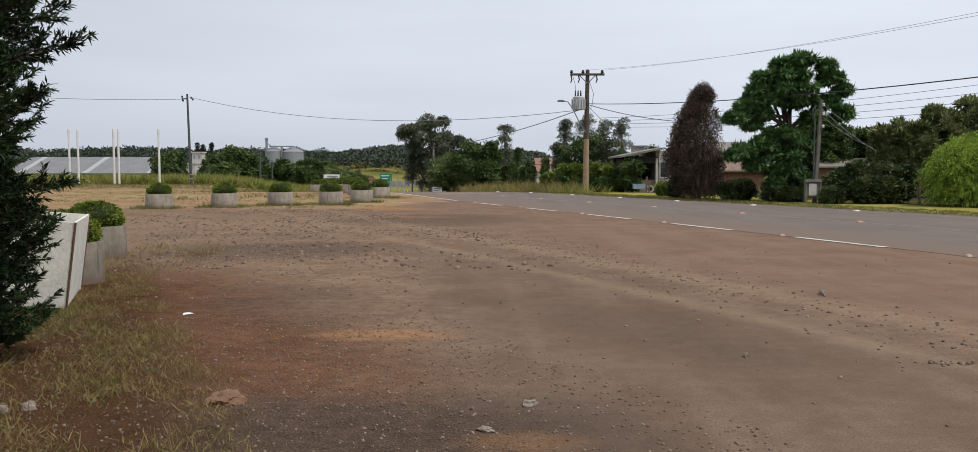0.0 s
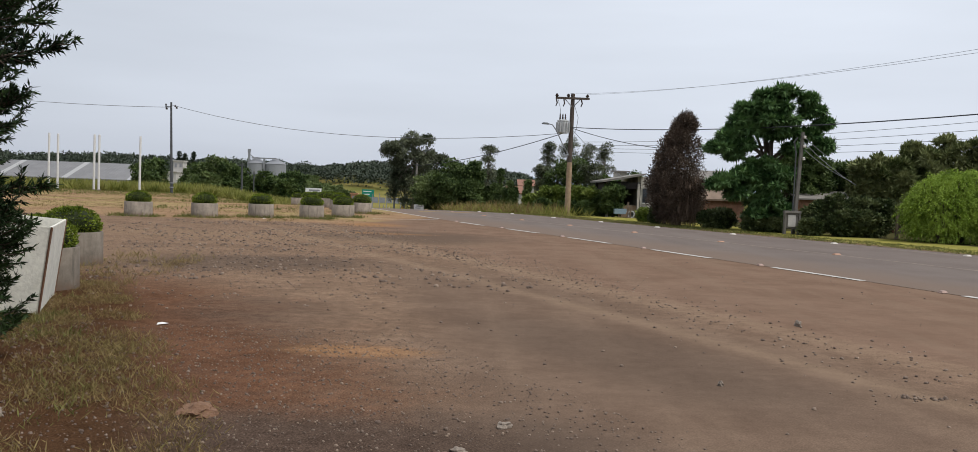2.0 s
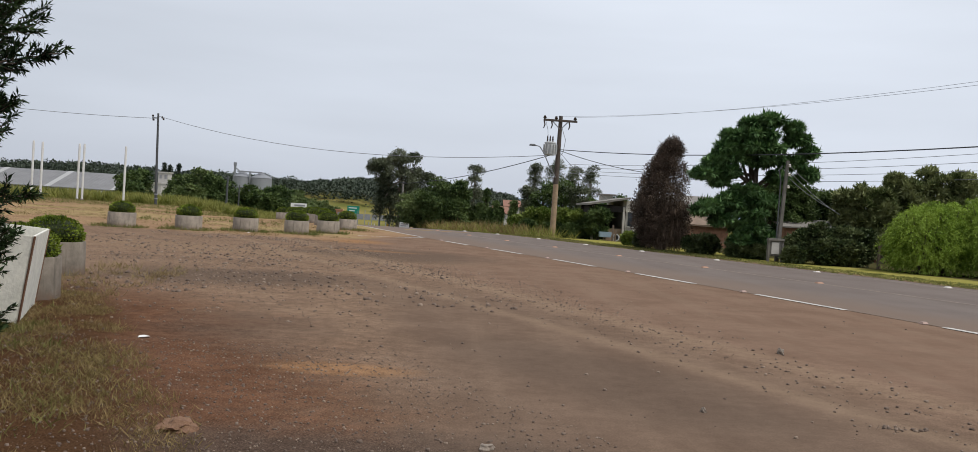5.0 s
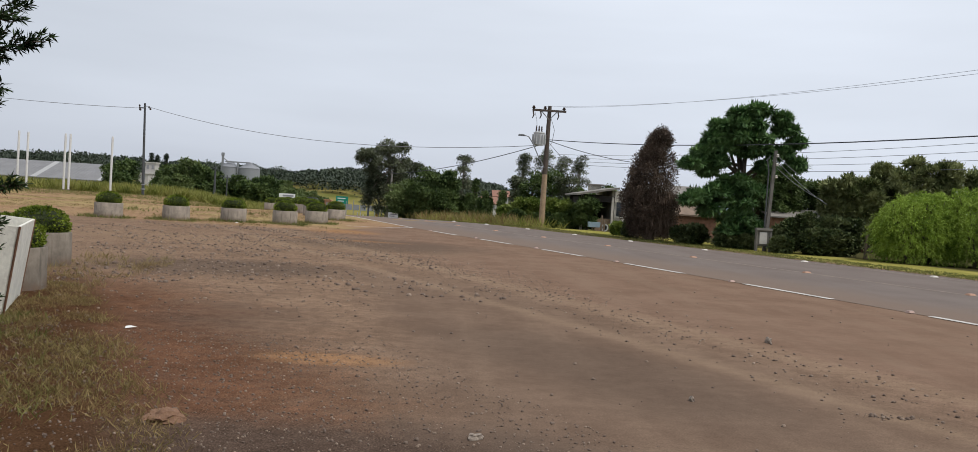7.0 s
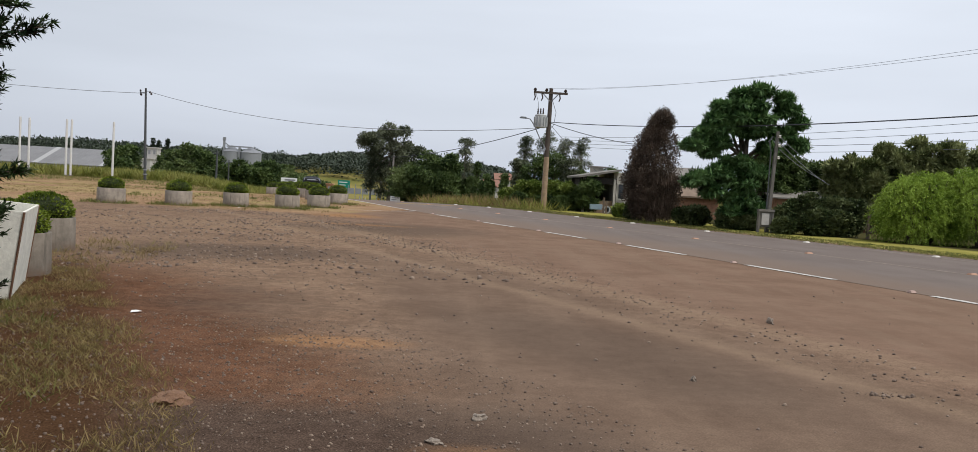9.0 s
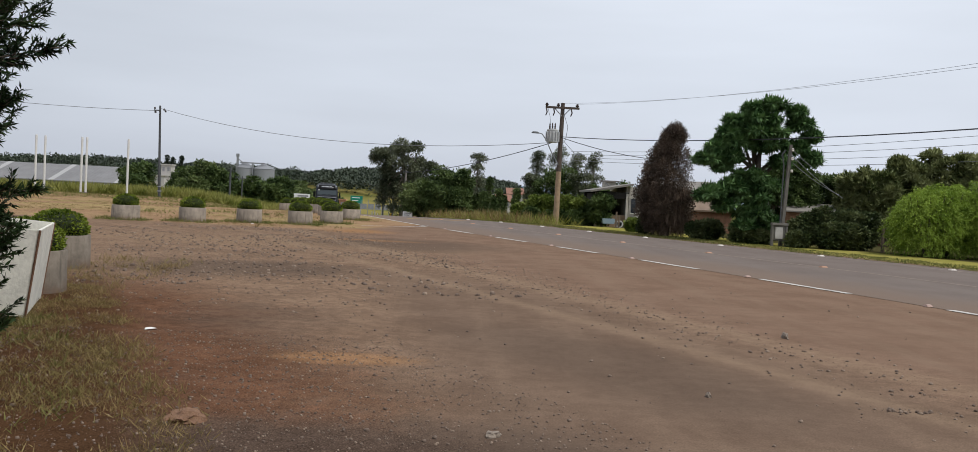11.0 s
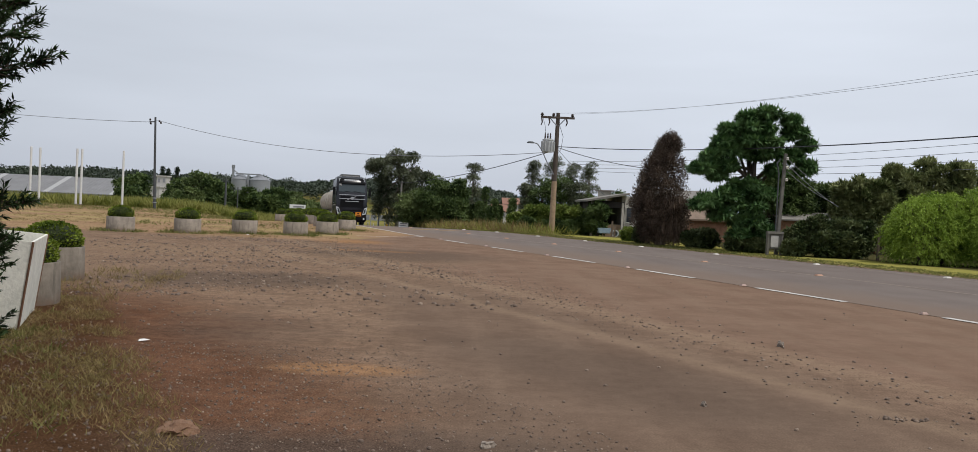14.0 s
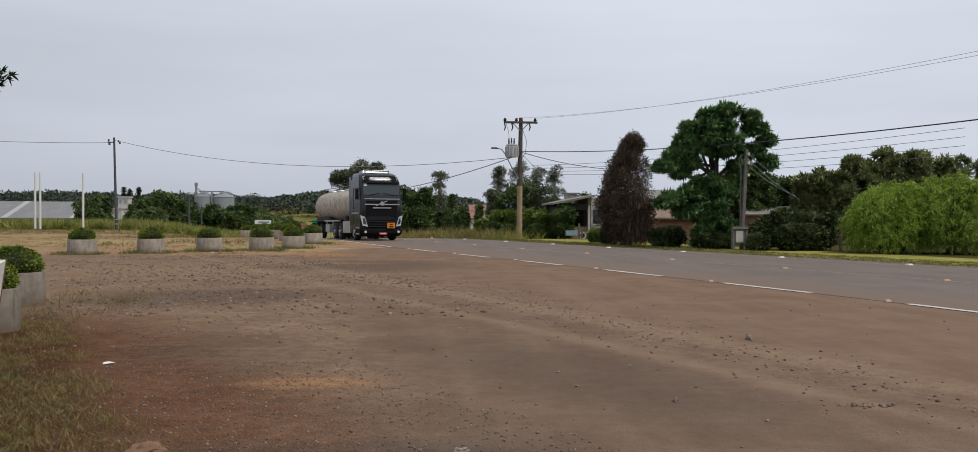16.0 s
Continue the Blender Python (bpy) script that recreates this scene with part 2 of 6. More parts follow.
    h = m.math("ADD", m.math("MULTIPLY", m.noise(9, 5, 0.7), 0.6), m.math("MULTIPLY", m.noise(70, 4, 0.75), 0.5))
    m.bump(h, 0.28, 0.015)
    return m.m


def asphalt_material():
    m = Mat("grey_asphalt", 0.95, 0, 0.05)
    patch = m.ramp(m.noise(0.5, 5, 0.6), 0.3, 0.7)
    c = m.mix(patch, (0.122, 0.097, 0.086), (0.149, 0.121, 0.107))
    tracks = m.ramp(m.noise(1.0, 3, 0.5, vec=m.stretch(1.3, 0.05, 1, rz=0.35)), 0.4, 0.66)
    c = m.mix(m.math("MULTIPLY", tracks, 0.4), c, (0.166, 0.138, 0.122))
    c = m.mix(m.math("MULTIPLY", m.ramp(m.noise(120, 3), 0.35, 0.7), 0.3), c, (0.20, 0.185, 0.175))
    sep = m.node("ShaderNodeSeparateXYZ", Vector=m.pos())
    d = m.math("ADD", sep.outputs["X"], m.math("MULTIPLY", sep.outputs["Y"], 0.345))
    d = m.math("ADD", d, m.math("MULTIPLY", m.math("SUBTRACT", m.noise(0.7, 5, 0.65), 0.5), 2.2))
    c = m.mix(m.math("MULTIPLY", m.ramp(d, 17.2, 14.2), 0.9), c, (0.163, 0.122, 0.097))
    m.color(c)
    m.bump(m.noise(90, 3, 0.7), 0.4, 0.01)
    return m.m


M = {}
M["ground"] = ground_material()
M["asphalt"] = asphalt_material()
M["line_white"] = plain("worn_white_road_paint", (0.50, 0.475, 0.44), 0.85, var=0.5, scale=3)
M["line_faint"] = plain("road_paint_worn_almost_away", (0.215, 0.165, 0.13), 0.8, var=0.4, scale=3)
M["bush_leaf"] = leafy("fresh_green_bush_leaves", (0.050, 0.085, 0.012), (0.150, 0.205, 0.036), (0.260, 0.310, 0.080), clump=0.8)
M["plaster_plain"] = plain("rendered_wall", (0.26, 0.23, 0.20), 0.95, scale=0.8)
M["concrete"] = concrete("weathered_concrete", (0.36, 0.31, 0.255))
M["concrete_grey"] = concrete("grey_concrete", (0.30, 0.28, 0.26))
M["concrete_dark"] = concrete("mossy_dark_concrete", (0.25, 0.215, 0.175), (0.075, 0.065, 0.052))
M["soil"] = plain("dark_soil", (0.06, 0.04, 0.03), 0.95)
M["box_leaf"] = leafy("boxwood_leaves", (0.028, 0.050, 0.006), (0.105, 0.155, 0.016), (0.24, 0.30, 0.036), clump=4.0)
M["yew_leaf"] = leafy("dark_conifer_needles", (0.005, 0.012, 0.005), (0.016, 0.034, 0.012), (0.052, 0.088, 0.030), clump=2.6, trans=0.06)
M["dark_leaf"] = leafy("dark_green_leaves", (0.014, 0.030, 0.009), (0.060, 0.098, 0.028), (0.135, 0.185, 0.062), clump=0.6)
M["mid_leaf"] = leafy("olive_green_leaves", (0.040, 0.066, 0.020), (0.105, 0.145, 0.048), (0.19, 0.235, 0.090), clump=0.6)
M["hedge_leaf"] = leafy("dark_hedge_leaves", (0.016, 0.028, 0.010), (0.060, 0.088, 0.030), (0.15, 0.175, 0.075), clump=1.2)
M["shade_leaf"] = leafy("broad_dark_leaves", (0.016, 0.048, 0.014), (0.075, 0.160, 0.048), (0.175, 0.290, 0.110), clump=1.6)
M["loquat_leaf"] = leafy("long_olive_leaves", (0.034, 0.052, 0.014), (0.125, 0.155, 0.050), (0.33, 0.35, 0.16), clump=1.3)
M["bright_leaf"] = leafy("bright_yellow_green_leaves", (0.075, 0.130, 0.014), (0.215, 0.325, 0.038), (0.37, 0.49, 0.09), clump=1.1, trans=0.28)
M["gum_leaf"] = leafy("grey_green_eucalyptus_leaves", (0.030, 0.042, 0.022), (0.090, 0.108, 0.060), (0.19, 0.205, 0.130), clump=0.5)
M["dead_leaf"] = leafy("brown_withered_needles", (0.028, 0.020, 0.015), (0.080, 0.057, 0.042), (0.150, 0.112, 0.084), clump=1.2, trans=0.08)
M["dead_strand"] = leafy("hanging_dead_twigs", (0.060, 0.042, 0.031), (0.150, 0.106, 0.078), (0.24, 0.178, 0.135), clump=1.2, trans=0.08)
M["far_leaf"] = leafy("distant_forest_leaves", (0.022, 0.032, 0.022), (0.042, 0.056, 0.038), (0.072, 0.090, 0.062), clump=0.05, trans=0.05)
M["dry_grass"] = leafy("dry_grass_blades", (0.17, 0.115, 0.050), (0.36, 0.265, 0.125), (0.21, 0.185, 0.070), clump=0.9, trans=0.3)
M["tall_grass"] = leafy("tall_yellow_green_grass", (0.11, 0.13, 0.025), (0.23, 0.245, 0.055), (0.33, 0.31, 0.10), clump=0.5, trans=0.35)
M["green_grass"] = leafy("green_grass_blades", (0.07, 0.09, 0.02), (0.15, 0.165, 0.042), (0.235, 0.22, 0.08), clump=0.5, trans=0.3)
M["bark"] = plain("grey_brown_bark", (0.10, 0.078, 0.060), 0.95, var=0.4, scale=5, bump=0.6)
M["pale_bark"] = plain("pale_eucalyptus_bark", (0.20, 0.17, 0.14), 0.95, var=0.4, scale=4, bump=0.4)
M["dead_bark"] = plain("pale_dead_wood", (0.17, 0.13, 0.10), 0.95, var=0.4, scale=5, bump=0.6)
M["pole_wood"] = plain("weathered_brown_pole_wood", (0.34, 0.245, 0.16), 0.9, var=0.35, scale=3, bump=0.4)
M["pole_dark"] = plain("dark_tarred_pole_wood", (0.095, 0.075, 0.062), 0.9, var=0.35, scale=3, bump=0.4)
M["steel_dark"] = plain("dark_steel", (0.09, 0.095, 0.10), 0.6, 0.4)
M["steel"] = plain("galvanised_steel", (0.27, 0.28, 0.30), 0.5, 0.3, var=0.2)
M["white_paint"] = plain("dirty_white_paint", (0.74, 0.73, 0.65), 0.6, var=0.25, scale=4)
M["white_post"] = plain("grey_white_steel_tube", (0.60, 0.60, 0.58), 0.5, var=0.15)
M["insulator"] = plain("dark_glazed_porcelain", (0.05, 0.035, 0.03), 0.25, var=0.2, spec=0.5)
M["transformer"] = plain("light_grey_enamel", (0.46, 0.47, 0.47), 0.45, var=0.15)
M["wire"] = plain("black_cable", (0.035, 0.037, 0.042), 0.6, bump=0)
M["far_wall"] = plain("distant_pale_wall", (0.46, 0.44, 0.42), 0.9, var=0.2)
M["wire_far"] = plain("bare_aluminium_wire", (0.22, 0.23, 0.25), 0.5, 0.3, bump=0)


# ---- building helpers ----
class Geo:
    """Vertices and faces of one mesh, put together from simple forms."""

    def __init__(self):
        self.v, self.f = [], []

    def add(self, vs, fs):
        o = len(self.v)
        self.v += [tuple(p) for p in vs]
        self.f += [tuple(i + o for i in q) for q in fs]
        return self

    def box(self, x, y, z, sx, sy, sz, rz=0.0, top=(1.0, 1.0), shift=(0, 0)):
        """A box on its base centre (x, y, z); top: scale of its upper face."""
        c, s = math.cos(radians(rz)), math.sin(radians(rz))
        vs = []
        for k in (0, 1):
            fx, fy = top if k else (1, 1)
            for a, b in ((-1, -1), (1, -1), (1, 1), (-1, 1)):
                px, py = a * sx / 2 * fx + shift[0] * k, b * sy / 2 * fy + shift[1] * k
                vs.append((x + px * c - py * s, y + px * s + py * c, z + sz * k))
        return self.add(vs, [(3, 2, 1, 0), (4, 5, 6, 7), (0, 1, 5, 4), (1, 2, 6, 5), (2, 3, 7, 6), (3, 0, 4, 7)])

    def tube(self, pts, radii, n=8, caps=True):
        pts = [Vector(p) for p in pts]
        if not hasattr(radii, "__len__"):
            radii = [radii] * len(pts)
        o = len(self.v)
        ref = Vector((0.31, 0.87, 0.13)).normalized()
        for i, p in enumerate(pts):
            d = (pts[min(i + 1, len(pts) - 1)] - pts[max(i - 1, 0)]).normalized()
            a = d.cross(ref)
            if a.length < 0.1:
                a = d.cross(Vector((1, 0, 0)))
            a.normalize()
            b = d.cross(a)
            for k in range(n):
                t = 2 * math.pi * k / n
                self.v.append(tuple(p + (a * math.cos(t) + b * math.sin(t)) * radii[i]))
        for i in range(len(pts) - 1):
            for k in range(n):
                q = (o + i * n + k, o + i * n + (k + 1) % n, o + (i + 1) * n + (k + 1) % n, o + (i + 1) * n + k)
                self.f.append(q)
        if caps:
            self.f.append(tuple(o + k for k in range(n))[::-1])
            self.f.append(tuple(o + (len(pts) - 1) * n + k for k in range(n)))
        return self

    def lathe(self, x, y, z, profile, n=24, axis="z"):
        """A turned form; profile: (radius, height) from foot to top."""
        o = len(self.v)
        for r, h in profile:
            for k in range(n):
                t = 2 * math.pi * k / n
                a, b = r * math.cos(t), r * math.sin(t)
                self.v.append((x + a, y + b, z + h) if axis == "z" else (x + h, y + a, z + b) if axis == "x" else (x + a, y + h, z - b))
        for i in range(len(profile) - 1):
            for k in range(n):
                self.f.append((o + i * n + k, o + i * n + (k + 1) % n, o + (i + 1) * n + (k + 1) % n, o + (i + 1) * n + k))
        if profile[0][0] > 0.001:
            self.f.append(tuple(o + k for k in range(n))[::-1])
        if profile[-1][0] > 0.001:
            self.f.append(tuple(o + (len(profile) - 1) * n + k for k in range(n)))
        return self


def mesh_of(name, geo, mat, bevel=0.0, smooth=False, segs=2):
    me = bpy.data.meshes.new(name)
    me.from_pydata(geo.v, [], geo.f)
    if bevel:
        bm = bmesh.new()
        bm.from_mesh(me)
        edges = [e for e in bm.edges if len(e.link_faces) == 2 and e.calc_face_angle(0) > 0.6]
        bmesh.ops.bevel(bm, geom=edges, offset=bevel, segments=segs, affect="EDGES", clamp_overlap=True)
        bm.to_mesh(me)
        bm.free()
    me.materials.append(mat)
    if smooth:
        me.shade_smooth()
        me.set_sharp_from_angle(angle=radians(40))
    me.update()
    return me


def part(name, geo, mat, parent=None, label="", bevel=0.0, smooth=False, at=None):
    ob = new(name, mesh_of(name, geo, mat, bevel, smooth))
    if parent:
        ob.parent = parent
    if at:
        ob.matrix_basis = at
    return tagged(ob, label)


def thing(name, label, category, at=(0, 0, 0), rz=0.0, group="", kind=""):
    ob = new(name)
    ob.empty_display_size = 0.3
    ob.matrix_basis = pose(*at, 0, 0, rz)
    return tagged(ob, label, category, group, kind)


def quads(name, V, Q, mat, parent=None):
    """A large mesh of quads from arrays."""
    me = bpy.data.meshes.new(name)
    me.vertices.add(len(V))
    me.vertices.foreach_set("co", np.ascontiguousarray(V, dtype=np.float32).ravel())
    me.loops.add(4 * len(Q))
    me.loops.foreach_set("vertex_index", np.ascontiguousarray(Q, dtype=np.int32).ravel())
    me.polygons.add(len(Q))
    me.polygons.foreach_set("loop_start", np.arange(0, 4 * len(Q), 4, dtype=np.int32))
    me.update(calc_edges=True)
    me.materials.append(mat)
    ob = new(name, me)
    if parent:
        ob.parent = parent
    return ob


def unit(a):
    return a / np.maximum(np.linalg.norm(a, axis=1, keepdims=True), 1e-6)


def leaves(P, D, length, width, rng, vary=0.4, face=0.0):
    """Leaf blades at the points P along the directions D, each a folded diamond; face: how far their upper sides turn to the sky."""
    n = len(P)
    S = unit(np.cross(D, rng.normal(size=(n, 3)) * (1.02 - face) + np.array([0, 0, 1.6 * face])))
    L = length * (1 + vary * rng.uniform(-1, 1, (n, 1)))
    Wd = width * (1 + vary * rng.uniform(-1, 1, (n, 1)))
    N = np.cross(D, S)
    V = np.stack([P, P + D * L * 0.45 + S * Wd / 2 + N * Wd * 0.15, P + D * L, P + D * L * 0.45 - S * Wd / 2 + N * Wd * 0.15], 1).reshape(-1, 3)
    return V, np.arange(4 * n).reshape(-1, 4)


def cloud(C, R, n, length, width, seed, shell=0.55, droop=0.2, spread=0.8, fuzz=0.05, face=0.0, whorl=1, dome=0.0):
    """Leaves on and within ellipsoids with centres C and half-axes R, n to each in the mean, by their area.
    whorl: leaves that spring from one point; dome: the share of the underside left bare."""
    rng = np.random.default_rng(seed)
    C, R = np.atleast_2d(np.array(C, float)), np.atleast_2d(np.array(R, float))
    area = (R[:, 0] * R[:, 1] * R[:, 2]) ** (2 / 3)
    cnt = np.maximum(3, (n / whorl * len(C) * area / area.sum()).astype(int))
    idx = np.repeat(np.arange(len(C)), cnt)
    U = unit(rng.normal(size=(len(idx), 3)))
    U[:, 2] = np.where((U[:, 2] < 0) & (rng.uniform(size=len(U)) < dome), -U[:, 2], U[:, 2])
    rad = shell + (1.0 - shell) * rng.uniform(0, 1, (len(idx), 1)) ** 0.6
    rad = rad * (1 + fuzz * np.abs(rng.normal(size=(len(idx), 1))))
    P = C[idx] + U * rad * R[idx]
    if whorl > 1:
        P, U = np.repeat(P, whorl, 0), np.repeat(U, whorl, 0)
        U = U * 0.35 + np.array([0, 0, 0.25])
    D = unit(U + rng.normal(size=U.shape) * spread + np.array([0, 0, -droop]))
    return leaves(P, D, length, width, rng, face=face)


def clumps(rng, centre, radii, count, size, flat=0.75, low=-1.0):
    """Smaller ellipsoids scattered through a large one, most of them near its surface."""
    U = unit(rng.normal(size=(count * 3, 3)))
    U = U[U[:, 2] > low][:count]
    r = rng.uniform(0.30, 1.15, (len(U), 1)) ** 0.5
    C = np.array(centre) + U * r * np.array(radii) * 0.82
    s = size * rng.uniform(0.5, 1.35, (len(U), 1))
    return C, np.hstack([s, s, s * flat])


def limbs(geo, base, height, targets, r0, rng, fork=0.45, lean=(0, 0)):
    """A tapered trunk and a limb to each target."""
    b = Vector(base)
    top = b + Vector((lean[0], lean[1], height))
    pts = [b.lerp(top, k / 5) + Vector((rng.normal() * r0 * 0.35 * (0 < k), rng.normal() * r0 * 0.35 * (0 < k), 0)) for k in range(6)]
    geo.tube(pts, [r0 * (1.25 if k == 0 else 1 - 0.13 * k) for k in range(6)], 8)
    for tx in targets:
        t = Vector(tx)
        s = b.lerp(top, fork + (0.95 - fork) * rng.uniform(0, 1))
        mid = s.lerp(t, 0.5) + Vector((0, 0, 0.08 * (t - s).length))
        geo.tube([s, mid, t], [r0 * 0.45, r0 * 0.28, r0 * 0.10], 6, caps=False)


def tree(name, label, at, trunk_h, r0, crowns, leaf, mat, bark, seed, n=500, size=0.7, count=14, droop=0.2, shell=0.5, flat=0.75, group="", lean=(0, 0), category="tree", low=-1.0, face=0.6, whorl=1, dome=0.75, spread=0.8, fuzz=0.22):
    """A tree of trunk, limbs and a crown of leaf clumps. crowns: (x, y, z, rx, ry, rz) from its foot; leaf: (length, width)."""
    rng = np.random.default_rng(seed)
    ob = thing(name, label, category, at, group=group)
    Cs, Rs = [], []
    for x, y, z, rx, ry, rz in crowns:
        C, R = clumps(rng, (x, y, z), (rx, ry, rz), count, size, flat, low)
        Cs.append(C), Rs.append(R)
    C, R = np.vstack(Cs), np.vstack(Rs)
    g = Geo()
    pick = C[rng.permutation(len(C))[: min(len(C), 16)]]
    limbs(g, (0, 0, -0.15), trunk_h, pick, r0, rng, lean=lean)
    part("trunk", g, bark, ob, smooth=True)
    V, Q = cloud(C, R, n, *leaf, seed + 1, shell=shell, droop=droop, fuzz=fuzz, face=face, whorl=whorl, dome=dome, spread=spread)
    quads("crown", V, Q, mat, ob)
    return ob


def two_tier(name, label, x, y, top, r, leaf, mat, seed, n=330, size=0.42, count=20, group="", category="tree", **more):
    """A round tree or bush with its foliage down to the ground; top: height of its tip over the forecourt."""
    z0 = gz(x, y)
    h = top - z0
    rr = min(size, 0.45 * r)
    return tree(name, label, (x, y, z0), h * 0.7, min(0.12, 0.05 * h), [(0, 0, h * 0.70, r * 0.92, r, h * 0.27), (0, 0, h * 0.36, r, r, h * 0.32)],
                leaf, M[mat], M["bark"], seed, n=n, size=rr, count=count, group=group, category=category, **more)


# ---- the lie of the land ----
EDGE = [(-90, 34.5), (-60, 27.6), (-30, 20.6), (0, 12.9), (15.4, 8.42), (27.2, 4.25), (42, -1.35), (54.4, -5.4), (65, -8.9), (76, -11.9), (87, -14.6), (104, -18.0), (131, -22.2), (180, -28), (260, -36), (420, -52)]


def smooth(a, b, x):
    t = np.clip((x - a) / (b - a), 0, 1)
    return t * t * (3 - 2 * t)


def edge_x(y):
    """x of the road's near edge line, as a smooth curve through its bends."""
    ys, xs = np.array([p[0] for p in EDGE], float), np.array([p[1] for p in EDGE], float)
    m = np.gradient(xs, ys)
    i = np.clip(np.searchsorted(ys, y) - 1, 0, len(ys) - 2)
    h = ys[i + 1] - ys[i]
    t = (y - ys[i]) / h
    return (2 * t**3 - 3 * t**2 + 1) * xs[i] + (t**3 - 2 * t**2 + t) * h * m[i] + (-2 * t**3 + 3 * t**2) * xs[i + 1] + (t**3 - t**2) * h * m[i + 1]


def land(x, y):
    """Height of the ground: level forecourt, road falling away behind it, low hills beyond."""
    x, y = np.asarray(x, float), np.asarray(y, float)
    start = 54 + 36 * (1 - smooth(-30, -17, x))
    d = np.clip(y - start, 0, None)
    dip = np.minimum(0.00475 * d**1.53, 5.5 + 0 * d)
    far = smooth(190, 420, y)
    ridge = 9.9 + 1.6 * smooth(-110, -165, x) + 2.6 * np.exp(-(((x + 42) / 15) ** 2)) + 0.5 * np.sin(x / 9.0) + 0.4 * np.sin(x / 23.0)
    side = 1 - smooth(10, 60, x)
    return -dip + far * ridge * side


def road_at(y, off):
    """A point on the road, off metres to the far side of the edge line."""
    x = edge_x(y)
    dx = edge_x(y + 0.5) - edge_x(y - 0.5)
    n = math.hypot(dx, 1.0)
    px, py = x + off / n, y - off * dx / n
    return float(px), float(py)


def road_width(y):
    return float(np.interp(y, [-60, 5, 17, 30, 45, 54, 66, 90], [12.6, 12.6, 12.4, 11.4, 10.2, 9.0, 8.2, 7.6]))


def ribbon(y0, y1, a, b, lift, step=2.0, frac=True, thick=0.0):
    """A strip along the road from y0 to y1 between the offsets a and b (parts of its width if frac)."""
    g = Geo()
    n = max(2, int((y1 - y0) / step) + 1)
    vs, fs = [], []
    for i in range(n):
        y = y0 + (y1 - y0) * i / (n - 1)
        w = road_width(y) if frac else 1.0
        for o in (a, b):
            px, py = road_at(y, o * w)
            vs.append((px, py, float(land(px, py)) + lift))
        if i:
            k = 2 * i
            fs.append((k - 2, k - 1, k + 1, k))
    return g.add(vs, fs)


def ground_sheet():
    xs = np.unique(np.concatenate([np.linspace(-3500, -200, 14), np.linspace(-200, -45, 40), np.linspace(-45, 40, 120), np.linspace(40, 220, 30), np.linspace(220, 3500, 14)]))
    ys = np.unique(np.concatenate([np.linspace(-3500, -60, 12), np.linspace(-60, 0, 16), np.linspace(0, 150, 150), np.linspace(150, 500, 70), np.linspace(500, 4500, 16)]))
    Xg, Yg = np.meshgrid(xs, ys)
    Z = land(Xg, Yg)
    V = np.stack([Xg, Yg, Z], 2).reshape(-1, 3)
    a = np.arange(len(ys) - 1)[:, None] * len(xs) + np.arange(len(xs) - 1)
    Q = np.stack([a, a + 1, a + len(xs) + 1, a + len(xs)], 2).reshape(-1, 4)
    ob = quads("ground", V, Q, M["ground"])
    ob.data.shade_smooth()
    return tagged(ob, "dusty brown forecourt of worn asphalt, gravel and red earth with a dry grass field", "ground", kind="structure")


ground_sheet()
# unseen wall added behind the camera; blocks sky light from foreground and conifer
wall = part("blocker_wall_south", Geo().box(-9, -4.6, -0.2, 36, 0.3, 6.7), M["plaster_plain"])
tagged(wall, "unseen plain wall behind the camera, added to block sky light", "wall", kind="structure")
road = part("road", ribbon(-80, 235, 0.0, 0.93, 0.006), M["asphalt"])
tagged(road, "grey two-lane asphalt road with worn markings", "road", kind="structure")

# markings: broken line where the forecourt opens, solid edge line beyond
for i in range(10):
    y = 17.45 + (i - 5) * 4.86
    if y < -12 or y > 41:
        continue
    part("lane_dash", ribbon(y, y + 2.6, -0.09, 0.09, 0.010, 0.6, False), M["line_white"], road)
part("edge_line", ribbon(43.0, 230, -0.06, 0.09, 0.010, 2, False), M["line_white"], road)
nose = [(-1.50, 42.9), (-1.62, 42.0), (-1.95, 41.3), (-2.5, 40.7), (-3.2, 40.2), (-4.3, 39.7)]
hook = Geo()
for (ax, ay), (bx, by) in zip(nose, nose[1:]):
    n = math.hypot(bx - ax, by - ay)
    ox, oy = -(by - ay) / n * 0.07, (bx - ax) / n * 0.07
    hook.add([(ax - ox, ay - oy, 0.012), (bx - ox, by - oy, 0.012), (bx + ox, by + oy, 0.012), (ax + ox, ay + oy, 0.012)], [(0, 1, 2, 3)])
part("edge_line", hook, M["line_white"], road)
part("edge_line", ribbon(-80, 230, 0.845, 0.857, 0.010, 2), M["line_faint"], road)
part("centre_line", ribbon(-80, 230, 0.437, 0.449, 0.010, 2), M["line_faint"], road)


def stud(mat):
    g = Geo().box(0, 0, 0, 0.24, 0.16, 0.045, top=(0.7, 0.55))
    return mesh_of("road_stud", g, mat, 0.006)


